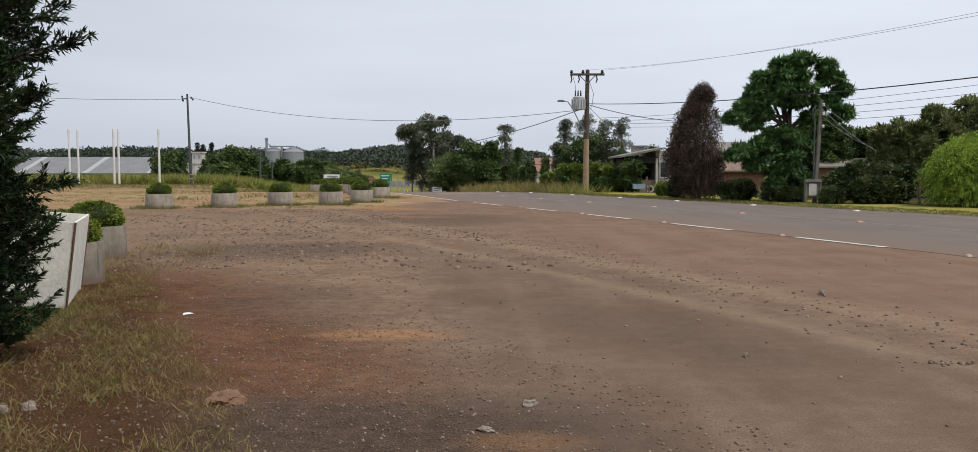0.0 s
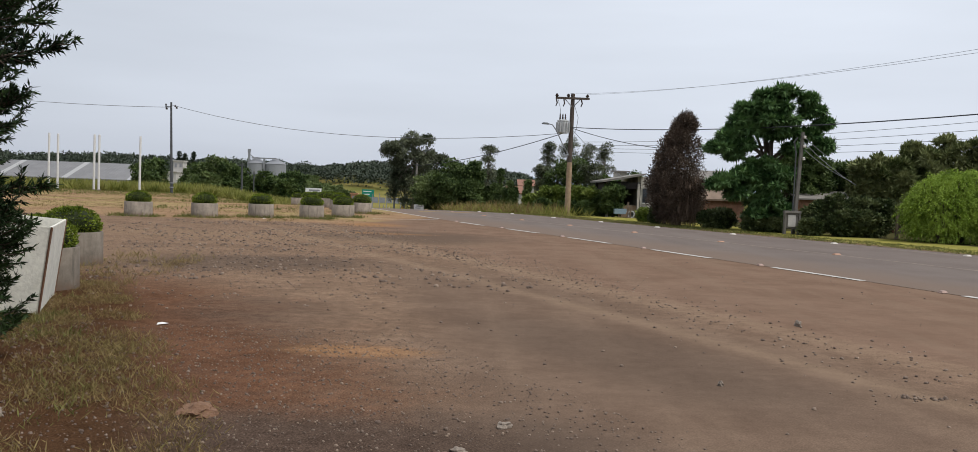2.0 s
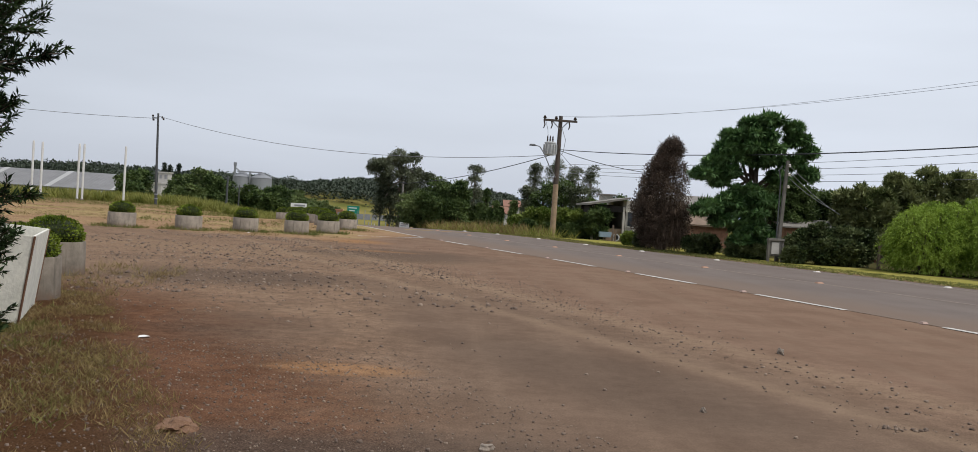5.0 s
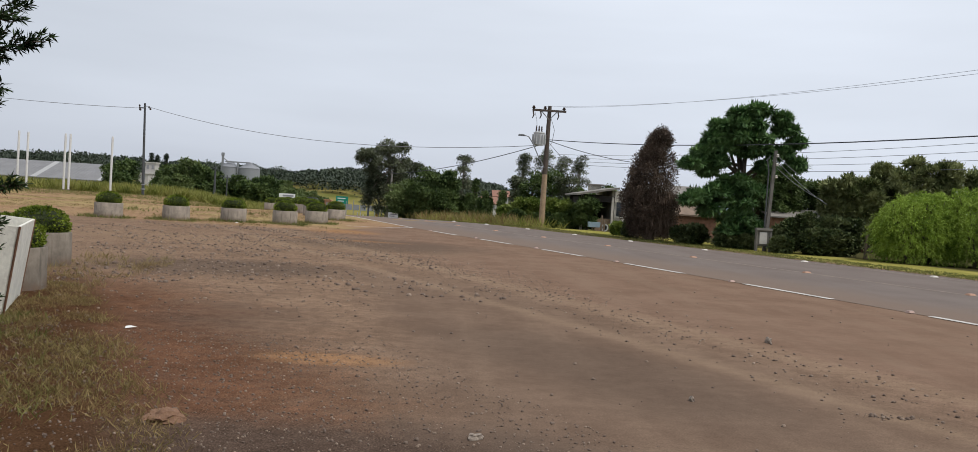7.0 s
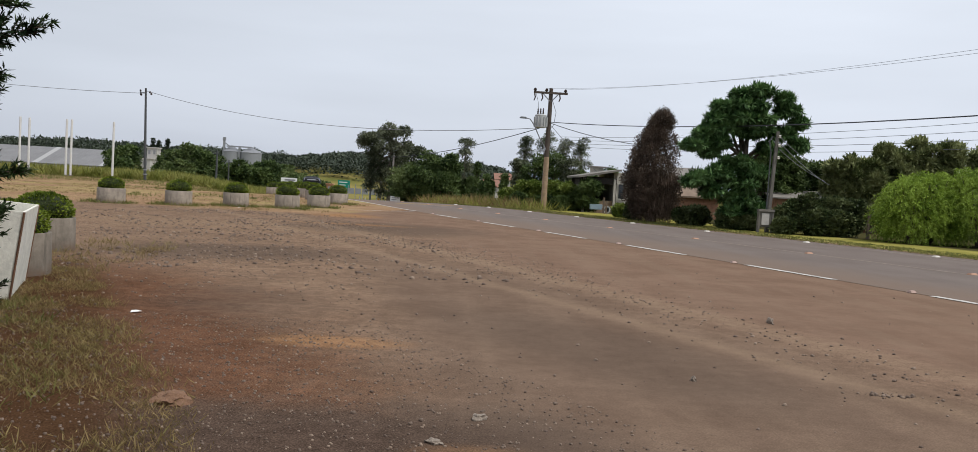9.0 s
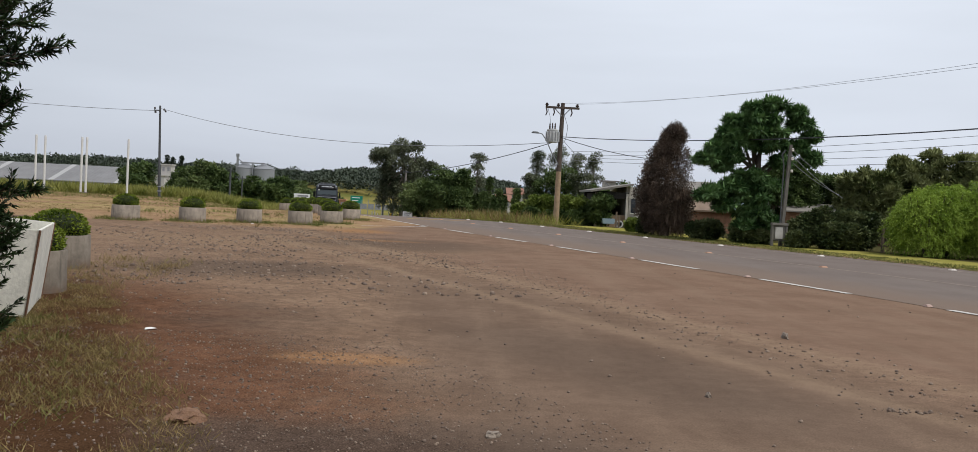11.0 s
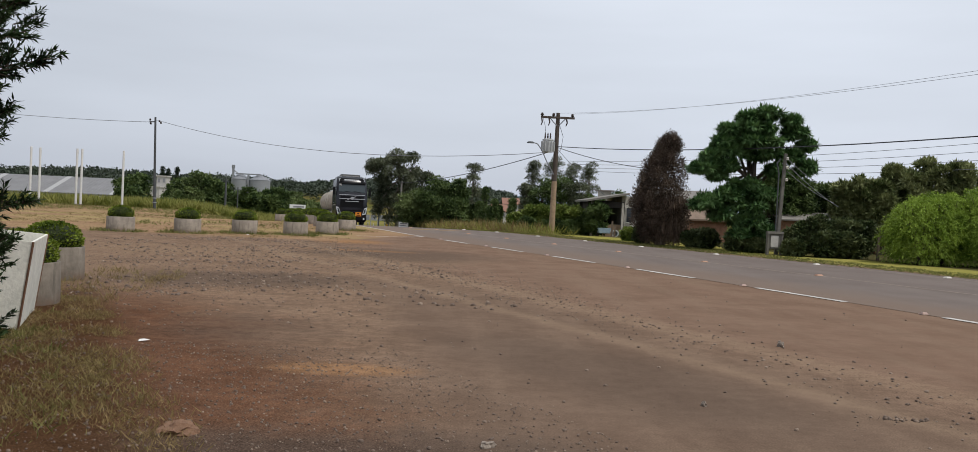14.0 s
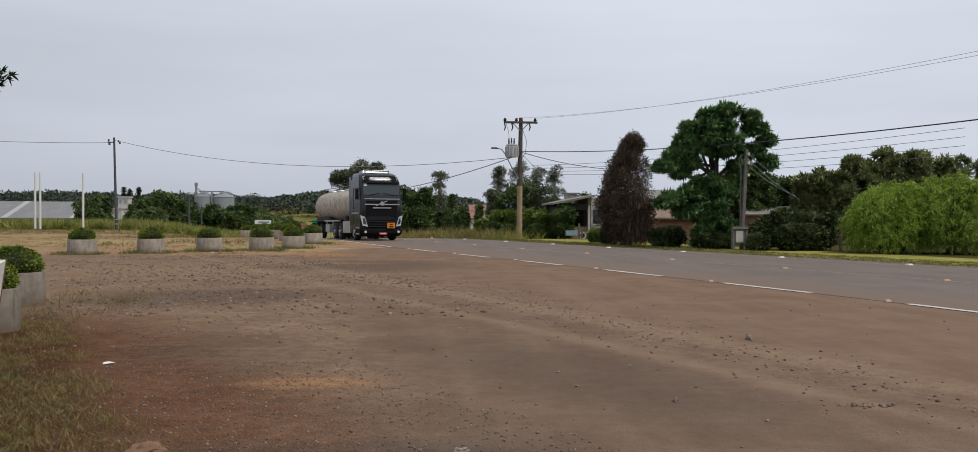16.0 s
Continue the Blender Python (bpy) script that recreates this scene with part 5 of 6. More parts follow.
silo(-56.4, 260, 2.95, 6.1)


def elevator():
    z = gz(-63.5, 258)
    ob = thing("grain_elevator", "slim grain elevator tower with a conveyor bridge over the silos", "elevator", (-63.6, 258.5, z))
    part("tower", Geo().box(0, 0, 0, 0.55, 0.55, 10.0 - z), M["steel"], ob)
    part("head", Geo().box(0, 0, 9.2 - z, 0.8, 0.7, 0.9), M["steel"], ob, bevel=0.05)
    part("conveyor", Geo().box(4.2, 0, 7.45 - z, 7.0, 0.4, 0.35), M["steel"], ob)
    part("spout", Geo().tube([(0.2, 0, 8.6 - z), (1.6, 0, 7.6 - z)], 0.15, 8), M["steel"], ob)
    for x in (4.3,):
        part("leg", Geo().box(x, 0, 0, 0.5, 0.5, 7.5 - z), M["steel"], ob)


elevator()


def far_building(name, label, x, y, w, d, z0, z1, wall, roof, windows=0, flat=False):
    z = gz(x, y)
    ob = thing(name, label, "building", (x, y, z))
    part("wall", Geo().box(0, 0, -0.1, w, d, z1 - z + 0.1), wall, ob)
    if flat:
        part("roof", Geo().box(0, 0, z1 - z, w + 0.3, d + 0.3, 0.18), roof, ob)
    else:
        part("roof", slope_roof(Geo(), -w / 2 - 0.4, w / 2 + 0.4, -d / 2 - 0.4, d / 2, z1 - z, z1 - z + 1.3, 0.12), roof, ob)
    for k in range(windows):
        part("window", Geo().box(-w / 2 + w * (k + 0.5) / windows, -d / 2 - 0.02, z1 - z - 0.95, w / windows * 0.45, 0.08, 0.6), M["sign_grey"], ob)


far_building("white_building", "white block building with two dark signs on top", -48.2, 150, 1.6, 2, 0, 4.0, M["far_wall"], M["far_wall"], 2, True)
far_building("white_building", "low white annex at the field edge", -48.6, 148, 1.5, 2, 0, 2.2, M["far_wall"], M["far_wall"], 1, True)
far_building("far_house", "distant pale house with a red clay roof", 8.3, 172, 2.4, 4, 0, 0.7, M["far_wall"], M["red_roof"], 3)
far_building("far_house", "distant low house with a red clay roof", 11.5, 190, 3.0, 4, 0, 2.2, M["far_wall"], M["red_roof"], 2)
far_building("far_house", "distant grey house behind the trees", 4.6, 180, 3.5, 4, 0, 0.6, M["far_wall"], M["roof_grey"], 2)
far_building("red_hut", "small red roadside kiosk between the conifers", 2.45, 114, 0.9, 0.9, 0, 1.6, M["red_roof"], M["red_roof"], 0, True)
far_building("brown_hut", "small orange-brown hut at the end of the field", -20.7, 160, 1.1, 1.2, 0, -0.4, M["orange_hut"], M["orange_hut"], 1, True)
parked_car((-37.8, 122, gz(-37.8, 122)), 4, M["white_paint"], "white parked pickup beyond the field weeds")

# fence of grey panels far beside the road
for k in range(9):
    x = -16.8 + k * 1.15
    f = thing("mesh_fence", "short stretch of distant grey panel fence", "fence", (x, 148, gz(x, 148)), group="distant fence")
    part("post", Geo().box(-0.5, 0, 0, 0.10, 0.10, 4.6 + 0.2 * (k % 3)), M["steel"], f)
    part("panel", Geo().box(0, 0, 3.4, 0.9, 0.05, 0.9), M["steel"], f)


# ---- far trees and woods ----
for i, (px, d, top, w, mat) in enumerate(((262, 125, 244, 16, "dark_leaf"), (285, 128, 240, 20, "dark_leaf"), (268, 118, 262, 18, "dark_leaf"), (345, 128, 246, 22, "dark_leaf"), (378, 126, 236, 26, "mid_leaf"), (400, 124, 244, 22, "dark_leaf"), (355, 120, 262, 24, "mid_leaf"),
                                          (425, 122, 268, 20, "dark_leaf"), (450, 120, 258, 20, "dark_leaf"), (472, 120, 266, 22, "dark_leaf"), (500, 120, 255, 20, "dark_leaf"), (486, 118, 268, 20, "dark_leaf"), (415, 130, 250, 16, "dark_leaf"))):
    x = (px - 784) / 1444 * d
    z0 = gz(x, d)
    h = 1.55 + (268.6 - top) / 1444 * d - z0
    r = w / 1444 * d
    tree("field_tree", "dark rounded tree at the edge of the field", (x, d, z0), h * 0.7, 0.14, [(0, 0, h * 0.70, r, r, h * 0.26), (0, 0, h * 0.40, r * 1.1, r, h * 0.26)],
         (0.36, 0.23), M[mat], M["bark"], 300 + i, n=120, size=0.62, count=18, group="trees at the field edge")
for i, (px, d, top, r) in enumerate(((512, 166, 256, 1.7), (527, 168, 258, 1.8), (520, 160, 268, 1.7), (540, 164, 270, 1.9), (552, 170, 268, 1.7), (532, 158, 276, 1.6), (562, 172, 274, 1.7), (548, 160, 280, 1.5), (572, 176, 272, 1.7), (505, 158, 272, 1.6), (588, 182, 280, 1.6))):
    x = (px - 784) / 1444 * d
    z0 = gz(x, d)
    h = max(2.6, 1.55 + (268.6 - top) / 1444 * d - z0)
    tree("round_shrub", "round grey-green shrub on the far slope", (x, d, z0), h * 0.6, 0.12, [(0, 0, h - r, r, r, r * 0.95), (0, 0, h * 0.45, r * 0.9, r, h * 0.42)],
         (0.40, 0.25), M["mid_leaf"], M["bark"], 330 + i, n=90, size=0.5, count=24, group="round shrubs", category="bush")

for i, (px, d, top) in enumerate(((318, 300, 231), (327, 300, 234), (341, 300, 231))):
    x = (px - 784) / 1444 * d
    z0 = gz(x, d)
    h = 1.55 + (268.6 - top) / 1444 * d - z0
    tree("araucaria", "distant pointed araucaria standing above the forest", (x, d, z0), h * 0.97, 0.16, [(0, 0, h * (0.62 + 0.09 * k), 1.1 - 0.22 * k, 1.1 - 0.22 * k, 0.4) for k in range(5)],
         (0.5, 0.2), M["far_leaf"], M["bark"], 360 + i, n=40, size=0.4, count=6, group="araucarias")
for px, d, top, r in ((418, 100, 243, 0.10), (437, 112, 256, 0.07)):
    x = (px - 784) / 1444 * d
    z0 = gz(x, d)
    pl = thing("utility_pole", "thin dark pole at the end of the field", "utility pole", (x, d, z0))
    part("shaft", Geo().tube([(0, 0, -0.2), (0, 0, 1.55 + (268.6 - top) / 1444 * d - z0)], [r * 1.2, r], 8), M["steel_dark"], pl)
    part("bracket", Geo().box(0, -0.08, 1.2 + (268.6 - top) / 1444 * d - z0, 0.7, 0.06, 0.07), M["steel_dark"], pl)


def woods():
    """Forest over the far ridge."""
    rng = np.random.default_rng(77)
    n = 3000
    ang = rng.uniform(-0.62, 0.10, n)
    dist = rng.uniform(300, 450, n)
    x, y = dist * np.sin(ang), dist * np.cos(ang)
    keep = ~((x > -40) & (x < -25) & (y < 262))
    x, y = x[keep], y[keep]
    z = land(x, y)
    h = rng.uniform(2.6, 4.6, len(x)) * (1 + 0.25 * (rng.uniform(size=len(x)) > 0.97))
    r = rng.uniform(1.7, 3.4, len(x))
    C = np.stack([x, y, z + h * 0.55], 1)
    R = np.stack([r, r, h * 0.55], 1)
    V, Q = cloud(C, R, 42, 0.92, 0.68, 78, shell=0.85, droop=0.0, fuzz=0.05, face=0.7, dome=0.9)
    ob = quads("forest", V, Q, M["far_leaf"])
    tagged(ob, "dark forest covering the low ridge in the distance", "forest", kind="stuff")


woods()


def far_hills():
    """Distant hills on the horizon, the blue of the haze put into their colour."""
    m = Mat("hazy_blue_hills", 1.0, 0, 0.0)
    m.color(m.mix(m.ramp(m.noise(0.004, 4), 0.35, 0.65), (0.20, 0.25, 0.32), (0.26, 0.31, 0.38)))
    g = Geo()
    vs, fs = [], []
    n = 160
    for i in range(n + 1):
        a = -0.9 + 1.9 * i / n
        h = 34 + 16 * noise.noise(Vector((a * 4, 0.3, 0))) + 7 * noise.noise(Vector((a * 15, 1.3, 0)))
        for rr, hh in ((2000, -12), (2300, h * 0.75), (2700, h), (3300, -12)):
            vs.append((rr * math.sin(a), rr * math.cos(a), hh))
    for i in range(n):
        for k in range(3):
            fs.append((i * 4 + k, i * 4 + k + 1, i * 4 + k + 5, i * 4 + k + 4))
    ob = part("backdrop", g.add(vs, fs), m.m, smooth=True)
    tagged(ob, "hazy blue line of distant hills", "hills", kind="structure")


far_hills()


# ---- stones and grass ----
def scatter(rng, n, x0, x1, y0, y1, test):
    P = np.stack([rng.uniform(x0, x1, n), rng.uniform(y0, y1, n)], 1)
    return P[test(P[:, 0], P[:, 1])]


def beside(x, y, x0, y0, x1, y1):
    """Signed distance to the left of a line."""
    dx, dy = x1 - x0, y1 - y0
    return (-(x - x0) * dy + (y - y0) * dx) / math.hypot(dx, dy)


def blades(name, label, P, length, mat, seed, width=0.012, lean=0.45, vary=0.5):
    rng = np.random.default_rng(seed)
    B = np.column_stack([P, land(P[:, 0], P[:, 1]) - 0.01])
    D = unit(np.column_stack([rng.normal(size=(len(P), 2)) * lean, np.ones(len(P))]))
    V, Q = leaves(B, D, length, width, rng, vary)
    ob = quads(name, V, Q, M[mat])
    return tagged(ob, label, "grass", kind="stuff")


def tufts(rng, C, per, spread):
    return (C[:, None, :] + rng.normal(size=(len(C), per, 2)) * spread).reshape(-1, 2)


def patchy(x, y, s, t):
    v = np.sin(x * s + 1.3 * np.sin(y * s * 0.7)) + np.sin(y * s * 1.1 + 1.7 * np.sin(x * s * 0.6)) + 0.6 * np.sin((x + y) * s * 2.3)
    return v > t


rng = np.random.default_rng(404)
near = lambda x, y: (beside(x, y, -1.1, 3.7, -4.4, 11.5) > 0.0 + 0.30 * np.sin(x * 3.1 + y * 1.7))
C = scatter(rng, 15000, -6.5, -1.0, 3.2, 14.0, lambda x, y: near(x, y) & patchy(x, y, 3.7, -0.5))
blades("dry_grass", "patchy dry grass on red earth beside the conifer", tufts(rng, C, 6, 0.07), 0.075, "dry_grass", 405, 0.0055, 1.0, 0.6)
C = scatter(rng, 3000, -7.5, -1.6, 3.2, 13.0, lambda x, y: near(x, y) & (beside(x, y, -1.5, 3.6, -4.9, 11.5) > 0) & patchy(x, y, 4.1, 0.5))
blades("green_grass", "green grass tufts in the dry patch beside the conifer", tufts(rng, C, 8, 0.05), 0.10, "green_grass", 406, 0.007, 1.0, 0.6)
C = scatter(rng, 260, -7.0, -4.2, 12.5, 17.5, lambda x, y: (beside(x, y, -5.0, 12.0, -5.2, 17.5) > -0.3) & patchy(x, y, 4.7, 0.0))
blades("dry_grass", "dry weeds round the concrete ring planters", tufts(rng, C, 10, 0.05), 0.14, "dry_grass", 407, 0.008, 0.8)
# field beyond the planters
fieldside = lambda x, y: (x < edge_x(y) - 0.5) & (x < -4.9 + 0.30 * (y - 34)) & (y > 33.8 + 0.7 * np.sin(x * 0.9) + 0.5 * np.sin(x * 2.7))
C = scatter(rng, 13000, -52, -4, 33, 86, lambda x, y: fieldside(x, y) & patchy(x, y, 0.55, 0.0))
blades("field_grass", "dry straw-coloured grass over the field", tufts(rng, C, 5, 0.10), 0.09, "dry_grass", 408, 0.020, 0.8)
C = scatter(rng, 9000, -55, -3, 34.5, 90, lambda x, y: fieldside(x, y) & ((patchy(x, y, 0.31, 1.3) & (y > 42)) | (y > 66)))
blades("field_grass", "green grass patches over the field", tufts(rng, C, 4, 0.12), 0.17, "green_grass", 409, 0.034, 0.8)
C = np.vstack([scatter(rng, 170, x - 0.95, x + 0.95, y - 0.9, y + 0.5, lambda a, b: np.hypot(a - x, b - y) > 0.5) for x, y in [(-12.59, 34.4)] + spots[:5]])
blades("field_grass", "grass tufts round the foot of the planters", tufts(rng, C, 5, 0.06), 0.15, "green_grass", 410, 0.018, 0.8)
# weeds along the end of the field
C = scatter(rng, 8000, -62, -17, 83, 96, lambda x, y: patchy(x, y, 0.5, -1.2))
blades("tall_weeds", "yellow-green weeds along the end of the field", tufts(rng, C, 6, 0.22), 0.72, "tall_grass", 411, 0.09, 0.6, 0.7)


def right_of_road(n, lo, hi, y0, y1, seed):
    g = np.random.default_rng(seed)
    ys = g.uniform(y0, y1, n)
    out = []
    for y, f in zip(ys, g.uniform(lo, hi, n)):
        out.append(road_at(y, 0.93 * road_width(y) + f))
    return np.array(out)


P = tufts(rng, right_of_road(6500, -0.05, 2.6, 4, 66, 412), 5, 0.09)
blades("verge_grass", "short bright green grass on the road verge", P, 0.07, "green_grass", 413, 0.022, 0.7)
P = tufts(rng, right_of_road(650, 1.3, 4.2, 54, 88, 414), 7, 0.16)
blades("tall_grass", "tall yellowing grass along the road bend", P, 0.60, "dry_grass", 415, 0.040, 0.55, 0.8)
P = tufts(rng, right_of_road(600, 1.3, 4.2, 52, 88, 416), 7, 0.16)
blades("tall_grass", "tall green grass along the road bend", P, 0.50, "tall_grass", 417, 0.040, 0.6, 0.8)

# loose stones
ms = Mat("loose_stones", 0.9, 0, 0.2)
rr = ms.random(island=True)
ms.color(ms.mix(ms.ramp(rr, 0.68, 1.0), ms.mix(rr, (0.105, 0.076, 0.060), (0.19, 0.145, 0.115)), (0.25, 0.19, 0.145)))
ms.bump(ms.noise(60, 4), 0.5, 0.01)
M["stone"] = ms.m
CUBE = np.array([(-1, -1, -1), (1, -1, -1), (1, 1, -1), (-1, 1, -1), (-1, -1, 1), (1, -1, 1), (1, 1, 1), (-1, 1, 1)], float)
CUBEF = np.array([(3, 2, 1, 0), (4, 5, 6, 7), (0, 1, 5, 4), (1, 2, 6, 5), (2, 3, 7, 6), (3, 0, 4, 7)])


def stones(P, lo, hi, seed, name, label):
    g = np.random.default_rng(seed)
    n = len(P)
    s = lo + (hi - lo) * g.uniform(0, 1, n) ** 3
    a = g.uniform(0, 6.283, n)
    B = CUBE[None] * np.array([0.62, 0.5, 0.34]) * (1 + 0.35 * g.uniform(-1, 1, (n, 8, 3)))
    B[:, 4:, :2] *= 0.62
    B *= (s[:, None, None] / 2) * 1.5
    x = B[:, :, 0] * np.cos(a)[:, None] - B[:, :, 1] * np.sin(a)[:, None] + P[:, :1]
    y = B[:, :, 0] * np.sin(a)[:, None] + B[:, :, 1] * np.cos(a)[:, None] + P[:, 1:]
    z = B[:, :, 2] + (s * 0.14)[:, None] + land(P[:, 0], P[:, 1])[:, None]
    V = np.stack([x, y, z], 2).reshape(-1, 3)
    Q = (CUBEF[None] + (np.arange(n) * 8)[:, None, None]).reshape(-1, 4)
    ob = quads(name, V, Q, M["stone"])
    return tagged(ob, label, "stones", kind="stuff")


t = rng.uniform(0, 1, 2600) ** 0.8
off = rng.normal(size=2600) * (0.35 + 0.7 * t)
line = np.column_stack([4.9 - 9.3 * t + off, 5.6 + 28.0 * t + off * 0.33])
stones(line, 0.008, 0.045, 501, "gravel", "loose gravel swept along the edge of the forecourt")
P = scatter(rng, 15000, -9, 4.5, 3.4, 34, lambda x, y: (beside(x, y, 4.6, 6.5, -4.6, 34) > 0) & (beside(x, y, -6.4, 5, -9, 34) < 6) & patchy(x, y, 1.2, -0.9) & ((x < 0.3 - 0.15 * (y - 4)) | (y > 17) | (rng.uniform(size=len(x)) < 0.12)))
stones(P, 0.006, 0.042, 502, "gravel", "small stones strewn over the worn forecourt")
P = scatter(rng, 17000, -5, 3.0, 3.3, 9.5, lambda x, y: beside(x, y, 1.2, 3.4, -3.2, 12) > -1.2)
stones(P, 0.004, 0.026, 503, "gravel", "fine grit on the red earth")
P = scatter(rng, 6500, -11, 1, 13.5, 33.5, lambda x, y: (beside(x, y, 4.6, 6.5, -4.6, 34) > 0) & patchy(x, y, 0.9, -0.4))
stones(P, 0.015, 0.085, 506, "gravel", "coarse gravel over the far part of the forecourt")
P = scatter(rng, 260, 0, 9, 4.5, 22, lambda x, y: x < edge_x(y) - 0.3)
stones(P, 0.010, 0.042, 504, "gravel", "scattered single stones on the brown shoulder")
P = np.vstack([rng.normal(size=(420, 2)) * np.array([0.7, 1.6]) + np.array([-5.3, 14.2]), rng.normal(size=(60, 2)) * np.array([0.16, 0.08]) + np.array([3.6, 7.05])])
stones(P, 0.008, 0.045, 505, "gravel", "dark rubble heaped near the ring planters")


def rock(x, y, r, h, label, seed, mat):
    g = np.random.default_rng(seed)
    bm = bmesh.new()
    bmesh.ops.create_icosphere(bm, subdivisions=3, radius=1.0)
    for v in bm.verts:
        k = 1 + 0.5 * noise.noise(v.co * 1.4 + Vector((seed, 0, 0))) + 0.25 * noise.noise(v.co * 4 + Vector((seed, 3, 0)))
        v.co = Vector((v.co.x * r * k, v.co.y * r * 0.7 * k, v.co.z * h * k))
    me = bpy.data.meshes.new("rock")
    bm.to_mesh(me)
    bm.free()
    me.materials.append(mat)
    ob = new("rock", me)
    ob.matrix_basis = pose(x, y, h * 0.35, 0, 0, float(g.uniform(0, 180)))
    return tagged(ob, label, "rock")


M["red_rock"] = plain("flat_reddish_rock", (0.20, 0.112, 0.068), 0.9, var=0.4, scale=9, bump=0.5)
M["pale_rock"] = plain("pale_grey_stone", (0.27, 0.225, 0.185), 0.9, var=0.3, scale=9, bump=0.5)
rock(-1.74, 5.90, 0.155, 0.045, "flat reddish rock half sunk in the earth", 1, M["red_rock"])
rock(0.27, 5.80, 0.055, 0.03, "small pale stone on the worn asphalt", 2, M["pale_rock"])
rock(-2.96, 5.70, 0.05, 0.04, "small grey stone in the dry grass", 3, M["pale_rock"])
rock(-3.08, 5.62, 0.04, 0.035, "small grey stone in the dry grass", 4, M["pale_rock"])
rock(-0.02, 5.22, 0.05, 0.02, "flat pale stone on the worn asphalt", 5, M["pale_rock"])
rock(2.1, 7.3, 0.03, 0.03, "small pale stone on the brown shoulder", 6, M["pale_rock"])
rock(4.05, 10.9, 0.05, 0.05, "small pale stone on the brown shoulder", 7, M["pale_rock"])


def litter(x, y, w, rz):
    g = Geo().add([(-w, -w * 0.4, 0.006), (w, -w * 0.5, 0.02), (w * 0.9, w * 0.5, 0.008), (-w * 0.8, w * 0.4, 0.022), (0, 0, 0.03)], [(0, 1, 4), (1, 2, 4), (2, 3, 4), (3, 0, 4)])
    ob = part("paper_scrap", g, M["sign_white"], at=pose(x, y, 0, 0, 0, rz))
    tagged(ob, "crumpled scrap of white paper on the ground", "litter")


litter(-3.17, 9.42, 0.06, 20)
litter(-8.2, 36.0, 0.07, 60)


# ---- tank truck on the road ----
M["truck_dark"] = plain("charcoal_truck_paint", (0.010, 0.011, 0.016), 0.22, 0.0, var=0.12, bump=0, spec=0.45)
M["truck_black"] = plain("black_plastic_trim", (0.006, 0.006, 0.007), 0.7, var=0.15, bump=0, spec=0.1)
M["windscreen"] = plain("tinted_windscreen", (0.030, 0.042, 0.048), 0.06, var=0.1, bump=0, spec=0.5)
M["chrome"] = plain("chrome_strip", (0.42, 0.42, 0.44), 0.3, 0.6, var=0.1, bump=0)
M["lamp"] = plain("clear_headlamp", (0.50, 0.52, 0.55), 0.2, var=0.1, bump=0, spec=0.7)
M["hazard"] = plain("orange_hazard_plate", (0.62, 0.20, 0.015), 0.5, var=0.1, bump=0)
M["plate_red"] = plain("red_number_plate", (0.45, 0.04, 0.05), 0.5, var=0.1, bump=0)
M["tank"] = concrete("stained_cream_tank", (0.55, 0.50, 0.43), (0.13, 0.10, 0.075))
M["chassis"] = plain("dusty_black_chassis", (0.05, 0.045, 0.04), 0.8, var=0.3)
M["alu"] = plain("brushed_aluminium", (0.48, 0.48, 0.48), 0.4, 0.7, var=0.2)


def loft(sections, back):
    """A cab shell from sections (z, front y, half width, corner) with a flat back."""
    g = Geo()
    vs, fs = [], []
    for z, y, w, c in sections:
        vs += [(-w, back, z), (-w, y + c, z), (-w + c * 0.8, y + c * 0.25, z), (-w * 0.5, y, z), (w * 0.5, y, z), (w - c * 0.8, y + c * 0.25, z), (w, y + c, z), (w, back, z)]
    n = 8
    for i in range(len(sections) - 1):
        for k in range(n):
            fs.append((i * n + k, i * n + (k + 1) % n, (i + 1) * n + (k + 1) % n, (i + 1) * n + k))
    fs.append(tuple(range(n))[::-1])
    fs.append(tuple((len(sections) - 1) * n + k for k in range(n)))
    return g.add(vs, fs)


def panel(z0, z1, y0, y1, w, t=0.03, x=0.0):
    """A front panel leaning from (y0, z0) to (y1, z1)."""
    a, b = x - w / 2, x + w / 2
    vs = [(a, y0 - t, z0), (b, y0 - t, z0), (b, y1 - t, z1), (a, y1 - t, z1), (a, y0 + 0.02, z0), (b, y0 + 0.02, z0), (b, y1 + 0.02, z1), (a, y1 + 0.02, z1)]
    return Geo().add(vs, [(0, 1, 2, 3), (7, 6, 5, 4), (4, 5, 1, 0), (5, 6, 2, 1), (6, 7, 3, 2), (7, 4, 0, 3)])


WHEELS = []


